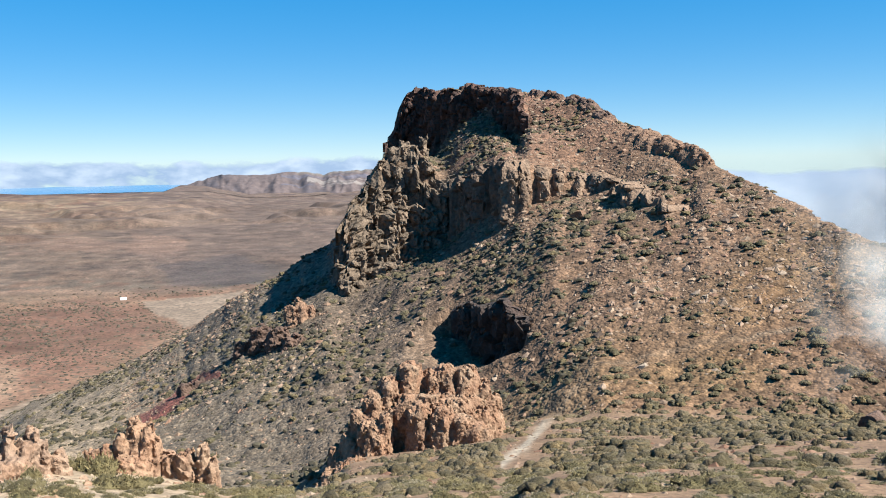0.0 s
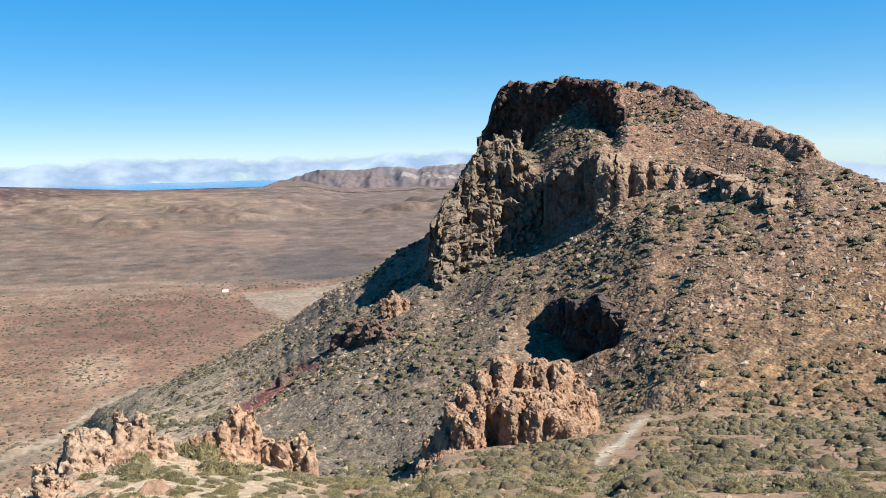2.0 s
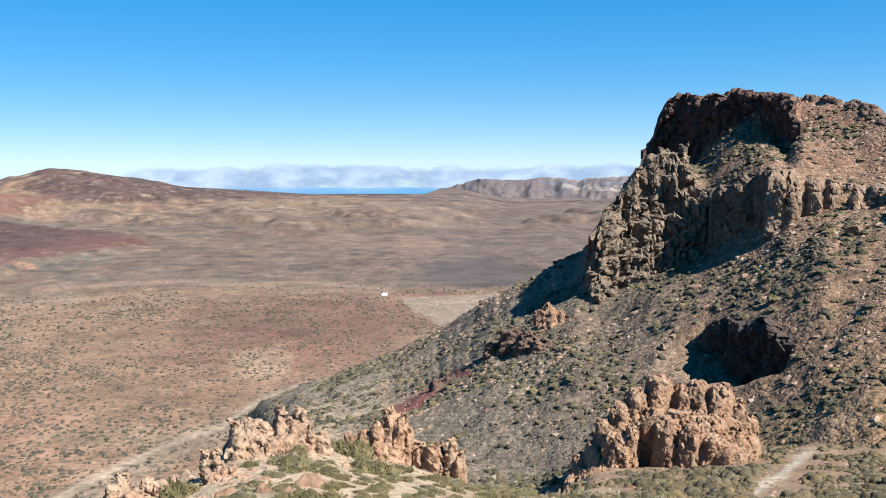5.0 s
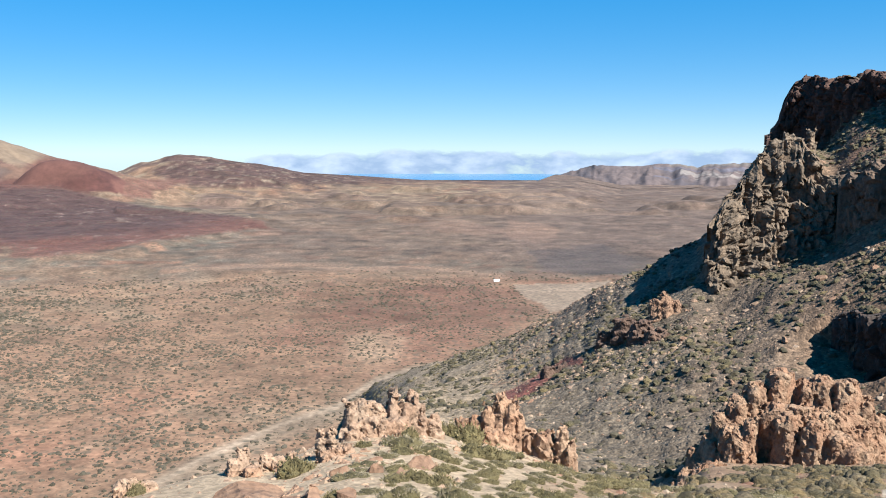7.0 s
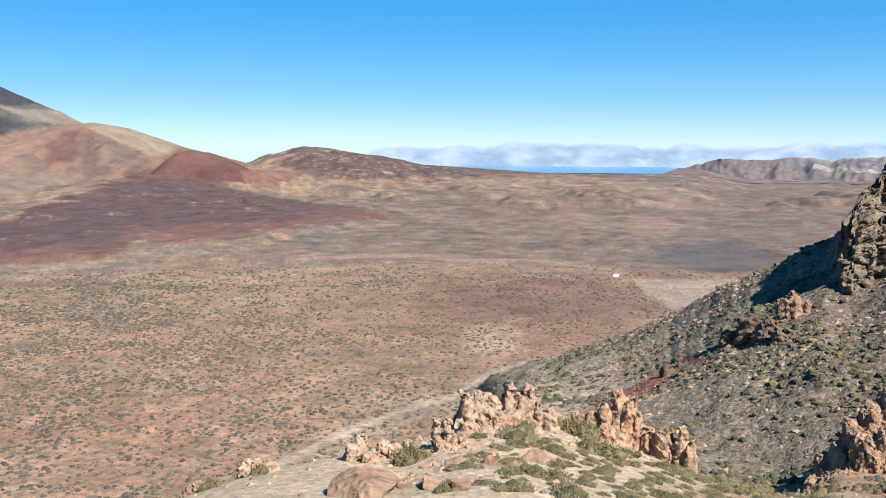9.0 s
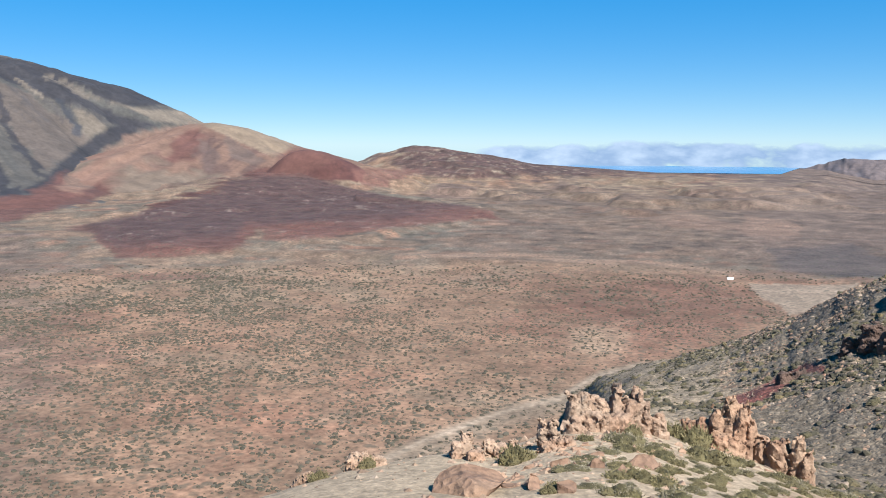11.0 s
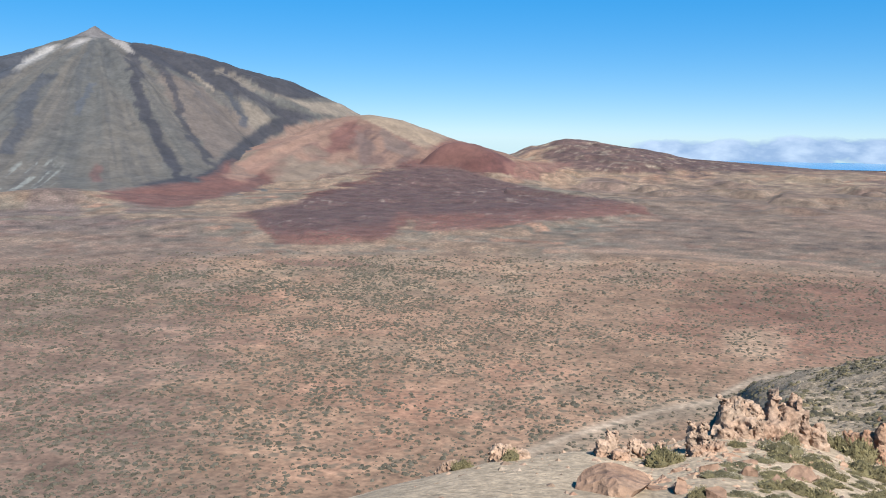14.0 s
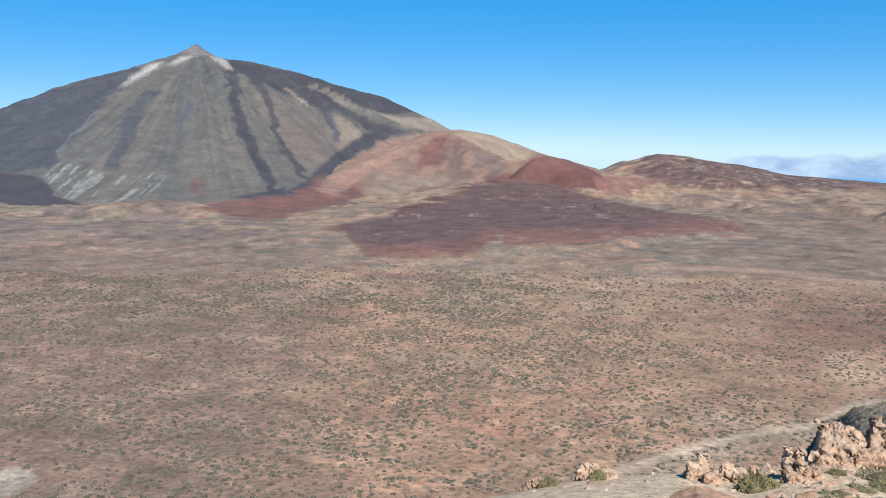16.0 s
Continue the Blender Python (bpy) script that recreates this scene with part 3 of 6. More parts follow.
    v = patch([(41.0, 5.4), (37.5, 4.8), (33.8, 4.2), (31.5, 3.6), (28.0, 2.4), (31.0, 2.23), (32.4, 2.4), (33.8, 3.3), (35.3, 3.77), (33.8, 2.61), (32.4, 1.95), (31.0, 1.46), (29.8, 1.17), (31.7, 1.02), (32.4, 1.22), (33.2, 1.93), (34.3, 2.25),
               (35.1, 2.4), (36.2, 2.89), (37.5, 3.36), (38.9, 4.0), (40.0, 4.46)], DARK)
    v = mix(v, (0.115, 0.098, 0.092), step01(fbm((ga - 0.9 * el) * 2.5, el * 0.5, 3), 0.2, 0.7) * (ga < 41) * (el > 1.2) * 0.5)
    v = patch([(29.6, 1.2), (31.5, 1.17), (32.7, 0.9), (33.9, 0.0), (35.0, -0.89), (35.8, -1.85), (36.7, -2.42), (37.4, -2.84), (36.2, -2.94), (35.0, -2.05), (33.8, -0.87), (32.4, 0.1), (30.8, 0.83)], DARK)
    v = patch([(32.6, 2.5), (31.0, 2.0), (30.0, 1.45), (27.0, 1.0), (27.0, 2.0), (30.6, 2.06)], PALE)
    v = patch([(34.5, 2.14), (33.2, 1.58), (32.6, 1.0), (33.6, 0.29), (34.0, 0.7), (34.2, 1.56)], (0.29, 0.22, 0.155))
    v = tongue([2.6, 3.12, 3.7], [35.7, 36.7, 37.5], 0.22, PALE, 0.8)
    v = tongue([2.6, 3.28, 3.85], [33.3, 34.5, 35.8], 0.3, (0.26, 0.20, 0.145), 0.8)
    v = tongue([0.5, 1.56, 2.6], [34.2, 34.5, 35.1], 0.2, SLATE, 0.8)
    v = patch([(44.3, 5.0), (45.3, 4.8), (46.4, 4.0), (47.0, 3.3), (46.0, 3.9), (45.1, 4.45)], (0.50, 0.43, 0.36), 0.9, 0.06)
    v = patch([(44.4, 4.75), (43.4, 5.35), (42.7, 5.45), (43.2, 5.1), (43.9, 4.8)], (0.50, 0.42, 0.35), 0.9, 0.05)
    v = patch([(41.9, 5.45), (41.0, 5.3), (40.4, 4.6), (40.9, 4.7)], (0.46, 0.38, 0.31), 0.9, 0.05)
    v = mix(v, (0.24, 0.20, 0.175), (r < 85) * 0.85)
    # pale tongues of pumice, a red knoll and a dark spur at the foot
    foot_w = np.maximum(in_angles(el, [(50.9, -3.1), (50.5, -1.0), (48.2, -1.5), (48.3, -3.3)], 0.3), in_angles(el, [(47.9, -3.5), (47.0, -1.8), (44.9, -1.4), (45.1, -3.3)], 0.3))
    v = mix(v, (0.36, 0.34, 0.28), foot_w * step01(fbm((GA + 1.1 * el) * 5.0, el * 1.4, 3), 0.15, 0.5) * 0.7)
    v = patch([(43.2, -2.4), (42.9, -1.8), (42.4, -2.0), (42.5, -2.9), (43.1, -2.9)], (0.19, 0.10, 0.08), 0.8)
    v = patch([(58, -1.4), (52.4, -1.7), (51.2, -2.0), (50.7, -3.0), (49.4, -3.4), (49.8, -3.75), (50.7, -4.1), (58, -4.4)], (0.068, 0.055, 0.06))
    # the whole cone toned down and bluer, distance haze mixed into its colours
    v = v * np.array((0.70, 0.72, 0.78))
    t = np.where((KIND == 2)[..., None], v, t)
    # the pumice dome and the cone beside it
    dx, dy = GX - DOME_AT[0], GY - DOME_AT[1]
    r, th = np.hypot(dx, dy), np.arctan2(dx, dy)
    b = np.zeros_like(t) + (0.225, 0.132, 0.093)
    b = mix(b, (0.265, 0.18, 0.122), 1 - step01(r + 120 * (GA - 25) / 4, 60, 200))
    lane = fbm(th * 8 + 2, r / 420, 4)
    b = mix(b, (0.150, 0.080, 0.064), step01(lane + 0.6 * mid, 0.3, 0.9) * step01(r, 90, 200) * 0.8)
    b = mix(b, (0.21, 0.155, 0.112), step01(r + 90 * mid, 420, 560) * 0.8)
    el = np.degrees(np.arctan2(GZ, GD))
    low = np.interp(GA, [30, 33, 36, 40], [0.2, -1.6, -2.6, -3.3])
    b = mix(b, (0.17, 0.062, 0.047), step01(GA + 0.5 * mid, 31.0, 33.5) * (1 - step01(el + 0.3 * mid, low - 0.3, low + 0.1)) * 0.85)
    lobe = lava
    b = mix(b, (0.135, 0.052, 0.040), lobe * 0.9)
    b = mix(b, (0.068, 0.040, 0.038), lobe * step01(mid + big, -0.6, 0.4) * 0.8)
    t = np.where((KIND == 3)[..., None], b, t)
    el = np.degrees(np.arctan2(GZ, GD))
    b = mix(b, (0.285, 0.208, 0.142), in_angles(el, [(27.4, 1.3), (25.8, 1.5), (21.4, 0.0), (23.1, -0.7), (25.6, 0.42)], 0.25) * 0.85)
    b = mix(b, (0.20, 0.143, 0.105), in_angles(el, [(33, -2.8), (28.9, -1.9), (26.3, -2.1), (26.5, -3.8), (31.6, -4.4)], 0.5) * 0.75)
    b = mix(b, (0.135, 0.060, 0.047), in_angles(el, [(28.2, 0.85), (27.0, 0.65), (27.5, -1.0), (29.1, -1.1)], 0.25) * 0.85)
    streak = step01(fbm((GA + 1.3 * el) * 1.6, el * 1.1, 3), -0.35, 0.35)
    b = mix(b, (0.125, 0.075, 0.062), in_angles(el, [(27.2, 0.6), (23.5, -0.4), (23.7, -1.7), (27.0, -1.9), (27.7, -0.3)], 0.35) * streak * 0.85)
    b = mix(b, (0.13, 0.055, 0.045), in_angles(el, [(31.1, 1.05), (32.9, 0.0), (34.7, -2.1), (37.1, -3.0), (37.0, -3.6), (34.0, -3.0), (32.9, -1.5), (31.8, 0.0)], 0.3) * 0.8)
    t = np.where((KIND == 3)[..., None], b, t)
    red = in_angles(el, [(33.0, -2.3), (35.5, -2.75), (38.0, -3.2), (42.4, -3.68), (39.3, -4.49), (36.9, -4.2), (34.4, -3.6), (32.6, -3.0)], 0.4)
    t = mix(t, (0.130, 0.060, 0.048), red * 0.9)
    skirt = in_angles(el, [(24.6, -1.5), (22.5, -1.2), (18.8, -1.1), (18.3, -1.5), (19.4, -2.3), (24.6, -2.4)], 0.35)
    t = mix(t, (0.115, 0.050, 0.041), skirt * np.isin(KIND, (0, 3)) * 0.9)
    k = np.zeros_like(t) + (0.125, 0.052, 0.042)
    k = mix(k, (0.10, 0.043, 0.037), step01(small + mid, -0.3, 0.8))
    t = np.where((KIND == 4)[..., None], k, t)
    el = np.degrees(np.arctan2(GZ, GD))
    far = (GD > 1000)

    def lay(colour, outline, k=0.85, wobble=0.15, soft=0.8):
        return mix(t, colour, in_angles(el, outline, wobble, soft) * far * k)
    # red and orange ash between the volcano and the dome
    t = lay((0.155, 0.070, 0.055), [(43.1, -3.73), (41.6, -3.39), (38.6, -3.03), (36.9, -3.01), (35.8, -2.2), (34.8, -1.41), (35.1, -2.47), (33.9, -2.74), (35.8, -3.88), (38.2, -4.42), (40.3, -4.25), (41.6, -3.97)])
    t = lay((0.27, 0.158, 0.112), [(35.6, -2.6), (33.6, -0.85), (31.6, 0.55), (29.2, 1.05), (27.4, 1.25), (28.8, 0.45), (30.9, -1.0), (33.0, -2.09), (34.4, -2.9)], 0.75, 0.2)
    t = lay((0.175, 0.082, 0.064), [(28.3, 0.85), (27.2, 1.0), (27.1, 0.2), (28.6, -1.14), (29.2, -0.97)], 0.75)
    t = lay((0.150, 0.098, 0.082), [(27.3, 0.35), (26.7, 0.0), (26.2, -0.74), (26.7, -1.75), (27.2, -1.36)], 0.8)
    t = lay((0.150, 0.105, 0.086), [(25.9, 0.6), (23.4, -0.94), (24.4, -1.2), (25.7, -0.73)], 0.75)
    t = lay((0.165, 0.075, 0.058), [(23.6, -2.0), (22.8, -0.85), (22.1, -0.3), (21.0, -0.2), (19.6, -0.4), (18.8, -0.75), (19.9, -1.5), (21.7, -2.0)], 0.8)
    t = lay((0.20, 0.092, 0.070), [(18.2, -1.63), (17.7, -1.4), (13.6, -1.5), (14.9, -2.0), (15.7, -2.22), (15.7, -2.66), (17.5, -2.53), (17.9, -2.2)], 0.8)
    # the whole lava field, redder towards its near edge
    field = in_angles(el, [(35.3, -4.97), (31.6, -4.2), (28.8, -3.63), (26.6, -2.88), (25.6, -2.15), (23.5, -1.95), (21.0, -1.95), (18.1, -2.7), (14.6, -3.41), (11.2, -3.71), (9.3, -4.06), (9.2, -4.5), (12.5, -4.87), (15.2, -5.08), (18.0, -5.52),
                           (21.6, -5.98), (23.6, -5.92), (23.6, -5.14), (25.2, -5.89), (25.5, -6.61), (28.7, -6.84), (32.3, -6.83), (33.2, -5.81), (33.7, -5.21)], 0.12, 0.7)
    near_edge = np.interp(GA, [9, 12.5, 18, 23.6, 24.5, 25.5, 32.3, 35], [-4.5, -4.87, -5.52, -5.92, -5.6, -6.61, -6.83, -5.0])
    deep = step01(el - near_edge + 0.25 * big + 0.12 * mid, 0.15, 1.3)
    ash = mix(mix(np.zeros_like(t) + (0.182, 0.082, 0.060), (0.104, 0.057, 0.050), deep), (0.30, 0.22, 0.175), step01(mid + 0.7 * small, 0.95, 1.3) * 0.5)
    t = mix(t, ash * (1 + 0.10 * small + 0.08 * mid)[..., None], field * (0.80 + 0.15 * deep))
    # rust and tan swells of the plain, dark rock beside the pale field
    t = lay((0.27, 0.168, 0.118), [(-5.8, -5.11), (-6.5, -4.21), (-9.0, -4.45), (-9.2, -5.09), (-7.6, -5.46)], 0.8, 0.3)
    t = lay((0.25, 0.168, 0.122), [(-5.5, -2.3), (-7.9, -2.2), (-11.8, -2.93), (-11.5, -3.64), (-9.0, -3.95), (-6.5, -3.32)], 0.7, 0.4)
    t = lay((0.265, 0.165, 0.115), [(-0.1, -4.4), (-3.0, -4.05), (-6.2, -4.75), (-4.4, -5.12)], 0.7, 0.3)
    t = lay((0.115, 0.085, 0.075), [(-7.3, -5.99), (-11.9, -5.41), (-14.0, -6.43), (-13.7, -7.49), (-8.0, -7.41)], 0.7, 0.4)
    t = mix(t, (0.20, 0.105, 0.075), in_angles(el, [(34.0, -7.6), (28.7, -7.73), (25.1, -8.15), (17.9, -8.3), (17.4, -8.6), (25.1, -8.75), (30.5, -8.2)], 0.25) * 0.7 * (KIND == 0))
    edge = np.interp(GA, [-6.2, -0.8, 4.2, 7.0, 14.8], [-7.61, -7.15, -7.1, -6.85, -6.95])
    t = mix(t, (0.34, 0.212, 0.142), np.exp(-((el - edge + 0.12 * mid) / 0.14) ** 2) * (GA > -6.5) * (GA < 15.5) * (KIND == 0) * 0.75)
    return np.clip(t * PALER, 0.01, 0.8)


TINT = ground_tint(GA, GD, GX, GY, GZ, KIND)
FINE_TINT = ground_tint(FINE_A, FINE_D, FINE_X, FINE_Y, FINE_Z, FINE_KIND)

# ---- materials ----
def material(name, rough=0.9):
    m = bpy.data.materials.new(name)
    m.use_nodes = True
    n, l = m.node_tree.nodes, m.node_tree.links
    b = n["Principled BSDF"]
    b.inputs["Roughness"].default_value = rough
    b.inputs["Specular IOR Level"].default_value = 0.25
    return m, n, l, b


def noise_node(n, l, coord, scale, detail=5.0, rough=0.6, stretch=None):
    t = n.new("ShaderNodeTexNoise")
    t.inputs["Scale"].default_value, t.inputs["Detail"].default_value, t.inputs["Roughness"].default_value = scale, detail, rough
    if stretch:
        s = n.new("ShaderNodeVectorMath")
        s.operation = "MULTIPLY"
        s.inputs[1].default_value = stretch
        l.new(coord, s.inputs[0])
        coord = s.outputs[0]
    l.new(coord, t.inputs["Vector"])
    return t.outputs["Fac"]


def ramp_node(n, l, fac, a, b, lo=0.0, hi=1.0):
    r = n.new("ShaderNodeMapRange")
    r.inputs["From Min"].default_value, r.inputs["From Max"].default_value = a, b
    r.inputs["To Min"].default_value, r.inputs["To Max"].default_value = lo, hi
    l.new(fac, r.inputs["Value"])
    return r.outputs["Result"]


def mix_node(n, l, a, b, fac, blend="MIX"):
    m = n.new("ShaderNodeMix")
    m.data_type, m.blend_type = "RGBA", blend
    for socket, value in ((m.inputs["Factor"], fac), (m.inputs["A"], a), (m.inputs["B"], b)):
        if isinstance(value, bpy.types.NodeSocket):
            l.new(value, socket)
        elif isinstance(value, tuple):
            socket.default_value = (*value, 1.0)
        else:
            socket.default_value = value
    return m.outputs["Result"]


def bump_node(n, l, height, strength, distance, into):
    b = n.new("ShaderNodeBump")
    b.inputs["Strength"].default_value, b.inputs["Distance"].default_value = strength, distance
    l.new(height, b.inputs["Height"])
    if into.is_linked:
        l.new(into.links[0].from_socket, b.inputs["Normal"])
    l.new(b.outputs["Normal"], into)


def earth(name, fine, coarse, grain=1.0, specks=0.0, speck_scale=0.2, speck_colour=(0.085, 0.078, 0.05), bump=0.6, cobble=(), swing=0.21):
    """Stony ground: the tint of the land, broken up at two scales, with specks of scrub where they are too small to build."""
    m, n, l, b = material(name, 0.95)
    tint = n.new("ShaderNodeAttribute")
    tint.attribute_name = "tint"
    co = n.new("ShaderNodeTexCoord").outputs["Object"]
    f1, f2 = noise_node(n, l, co, fine, 6), noise_node(n, l, co, coarse, 5)
    c = mix_node(n, l, tint.outputs["Color"], ramp_node(n, l, f1, 0.3, 0.72, 1 - 0.38 * grain, 1 + 0.38 * grain), 1.0, "MULTIPLY")
    c = mix_node(n, l, c, ramp_node(n, l, f2, 0.3, 0.7, 1 - swing, 1 + swing), 1.0, "MULTIPLY")
    if specks:
        v = n.new("ShaderNodeTexVoronoi")
        v.inputs["Scale"].default_value = speck_scale
        l.new(co, v.inputs["Vector"])
        near = ramp_node(n, l, v.outputs["Distance"], 0.28, 0.42, 1.0, 0.0)
        some = ramp_node(n, l, f2, 0.42, 0.6, 0.15, 1.0)
        both = n.new("ShaderNodeMath")
        both.operation = "MULTIPLY"
        l.new(near, both.inputs[0]), l.new(some, both.inputs[1])
        k = n.new("ShaderNodeMath")
        k.operation = "MULTIPLY"
        k.inputs[1].default_value = specks
        l.new(both.outputs[0], k.inputs[0])
        c = mix_node(n, l, c, speck_colour, k.outputs[0])
    for size, depth, shade in cobble:
        v = n.new("ShaderNodeTexVoronoi")
        v.inputs["Scale"].default_value = size
        l.new(co, v.inputs["Vector"])
        sep = n.new("ShaderNodeSeparateColor")
        l.new(v.outputs["Color"], sep.inputs["Color"])
        c = mix_node(n, l, c, ramp_node(n, l, sep.outputs["Red"], 0, 1, 0.55, 1.45), shade, "MULTIPLY")
        bump_node(n, l, ramp_node(n, l, v.outputs["Distance"], 0.1, 0.6, 1.0, 0.0), depth, 0.35 / size, b.inputs["Normal"])
    l.new(c, b.inputs["Base Color"])
    bump_node(n, l, f1, bump, 0.5 / fine * 0.25, b.inputs["Normal"])
    bump_node(n, l, f2, bump * 0.6, 0.5 / coarse * 0.15, b.inputs["Normal"])
    return m


def rock(name, base, dark, warm, scale=1.0, strata=0.0, bump=0.8):
    """Weathered rock with stains, warm patches and a rough grain."""
    m, n, l, b = material(name, 0.92)
    co = n.new("ShaderNodeTexCoord").outputs["Object"]
    f1, f2 = noise_node(n, l, co, 2.4 * scale, 7, 0.65), noise_node(n, l, co, 0.35 * scale, 5)
    f3 = noise_node(n, l, co, 0.8 * scale, 5, 0.6, (1, 1, 0.25))
    base, dark, warm = (tuple(q * PALER for q in w) for w in (base, dark, warm))
    c = mix_node(n, l, base, warm, ramp_node(n, l, f2, 0.4, 0.62))
    c = mix_node(n, l, c, dark, ramp_node(n, l, f3, 0.5, 0.72, 0.0, 0.8))
    c = mix_node(n, l, c, ramp_node(n, l, f1, 0.3, 0.7, 0.65, 1.35), 1.0, "MULTIPLY")
    if strata:
        f4 = noise_node(n, l, co, 0.5, 4, 0.6, (0.25, 0.25, 3.0))
        c = mix_node(n, l, c, ramp_node(n, l, f4, 0.35, 0.65, 0.7, 1.25), strata, "MULTIPLY")
    info = n.new("ShaderNodeObjectInfo")
    c = mix_node(n, l, c, ramp_node(n, l, info.outputs["Random"], 0, 1, 0.85, 1.12), 1.0, "MULTIPLY")
    l.new(c, b.inputs["Base Color"])
    vor = n.new("ShaderNodeTexVoronoi")
    vor.inputs["Scale"].default_value = 3.2 * scale
    l.new(co, vor.inputs["Vector"])
    bump_node(n, l, vor.outputs["Distance"], bump * 0.8, 0.16 / scale, b.inputs["Normal"])
    bump_node(n, l, f1, bump, 0.12 / scale, b.inputs["Normal"])
    bump_node(n, l, f3, bump * 0.7, 0.35 / scale, b.inputs["Normal"])
    return m


def scatter_material(name, colours, rough=0.9, island=True, leafy=0.0):
    """A material whose colour varies from piece to piece."""
    m, n, l, b = material(name, rough)
    source = n.new("ShaderNodeNewGeometry").outputs["Random Per Island"] if island else n.new("ShaderNodeObjectInfo").outputs["Random"]
    r = n.new("ShaderNodeValToRGB")
    r.color_ramp.interpolation = "LINEAR"
    while len(r.color_ramp.elements) < len(colours):
        r.color_ramp.elements.new(0.5)
    for k, (e, c) in enumerate(zip(r.color_ramp.elements, colours)):
        e.position, e.color = k / (len(colours) - 1), (*[q * PALER for q in c], 1)
    l.new(source, r.inputs["Fac"])
    co = n.new("ShaderNodeTexCoord").outputs["Object"]
    f = noise_node(n, l, co, 3.0, 4)
    l.new(mix_node(n, l, r.outputs["Color"], ramp_node(n, l, f, 0.3, 0.7, 0.7, 1.3), 1.0, "MULTIPLY"), b.inputs["Base Color"])
    if leafy:
        leaves = noise_node(n, l, co, leafy, 5, 0.75)
        bump_node(n, l, leaves, 1.0, 1.1 / leafy, b.inputs["Normal"])
        bump_node(n, l, noise_node(n, l, co, leafy * 0.35, 3), 0.8, 1.6 / leafy, b.inputs["Normal"])
    return m


M_PLAIN = earth("plain_earth", 0.30, 0.035, grain=1.2, specks=0.7, speck_scale=0.15, speck_colour=(0.06, 0.052, 0.036), swing=0.36)
M_HILL = earth("hill_scree", 1.3, 0.16, cobble=((0.8, 0.45, 0.65), (2.2, 0.6, 0.8)), bump=0.45)
M_SPUR = earth("spur_sand", 2.2, 0.35, cobble=((5.0, 0.4, 0.3),), bump=0.3)
M_FAR = earth("volcanic_slope", 0.09, 0.02, grain=0.5, bump=0.2)
M_DOME = earth("pumice_slope", 0.09, 0.02, grain=0.4, bump=0.15)
M_CLIFF = rock("grey_cliff_rock", (0.245, 0.180, 0.126), (0.105, 0.076, 0.056), (0.34, 0.238, 0.16), 0.55)
# the recess wall: cliff rock with the shade of the recess in its colour
M_CLIFF_SHADE = rock("shaded_cliff_rock", (0.195, 0.130, 0.091), (0.082, 0.060, 0.046), (0.24, 0.158, 0.107), 0.5)
# the sunny columns: tan rock, made lighter to look lit
M_CLIFF_TAN_LIT = rock("sunlit_tan_cliff_rock", (0.29, 0.195, 0.13), (0.10, 0.068, 0.05), (0.35, 0.225, 0.145), 0.6)
# red-brown rock set darker to carry the summit face's shade in its colour
M_CLIFF_RED_SHADE = rock("shaded_red_cliff_rock", (0.115, 0.066, 0.050), (0.046, 0.030, 0.027), (0.165, 0.088, 0.062), 0.5, strata=0.6)
# near-black base colours that put the hollow's shade into the scarp itself
M_SCARP_SHADE = rock("shaded_scarp_rock", (0.085, 0.062, 0.05), (0.04, 0.032, 0.028), (0.11, 0.07, 0.055), 0.7)
M_ORANGE = rock("orange_tuff", (0.41, 0.225, 0.132), (0.19, 0.098, 0.06), (0.46, 0.30, 0.19), 1.1)
M_PINK = rock("pink_tuff", (0.50, 0.345, 0.235), (0.30, 0.18, 0.12), (0.46, 0.27, 0.165), 1.3)
M_BLOCK = rock("brown_block", (0.32, 0.185, 0.115), (0.19, 0.10, 0.066), (0.38, 0.235, 0.15), 1.0, bump=0.7)
M_REDROCK = rock("dark_red_rock", (0.185, 0.115, 0.085), (0.075, 0.050, 0.042), (0.24, 0.145, 0.10), 0.8)
M_STONES = scatter_material("loose_stones", [(0.15, 0.105, 0.077), (0.31, 0.20, 0.13), (0.45, 0.32, 0.215), (0.32, 0.175, 0.11), (0.47, 0.355, 0.255)])
M_ORANGE_STONES = scatter_material("orange_stones", [(0.24, 0.12, 0.075), (0.36, 0.20, 0.125), (0.40, 0.27, 0.18), (0.20, 0.125, 0.09)])
M_SCRUB = scatter_material("valley_scrub_leaves", [(0.070, 0.058, 0.037), (0.098, 0.080, 0.052), (0.14, 0.115, 0.081), (0.084, 0.069, 0.044)])
M_HILLSCRUB = scatter_material("hill_scrub_leaves", [(0.115, 0.092, 0.048), (0.16, 0.128, 0.065), (0.21, 0.168, 0.096), (0.25, 0.18, 0.08)], leafy=3.0)
M_SCREESCRUB = scatter_material("scree_scrub_leaves", [(0.058, 0.049, 0.031), (0.085, 0.070, 0.043), (0.12, 0.098, 0.062), (0.095, 0.073, 0.038)])
M_LEAF = scatter_material("shrub_leaves", [(0.15, 0.120, 0.050), (0.23, 0.183, 0.078), (0.30, 0.238, 0.108), (0.35, 0.27, 0.13)], 0.7)
M_LEAF_GREY = scatter_material("grey_shrub_leaves", [(0.22, 0.18, 0.11), (0.33, 0.27, 0.18), (0.30, 0.24, 0.13), (0.41, 0.34, 0.24)], 0.8)
M_SADDLE = scatter_material("saddle_scrub_leaves", [(0.105, 0.082, 0.040), (0.17, 0.132, 0.066), (0.235, 0.18, 0.11), (0.28, 0.195, 0.09), (0.13, 0.10, 0.05)], leafy=6.0)


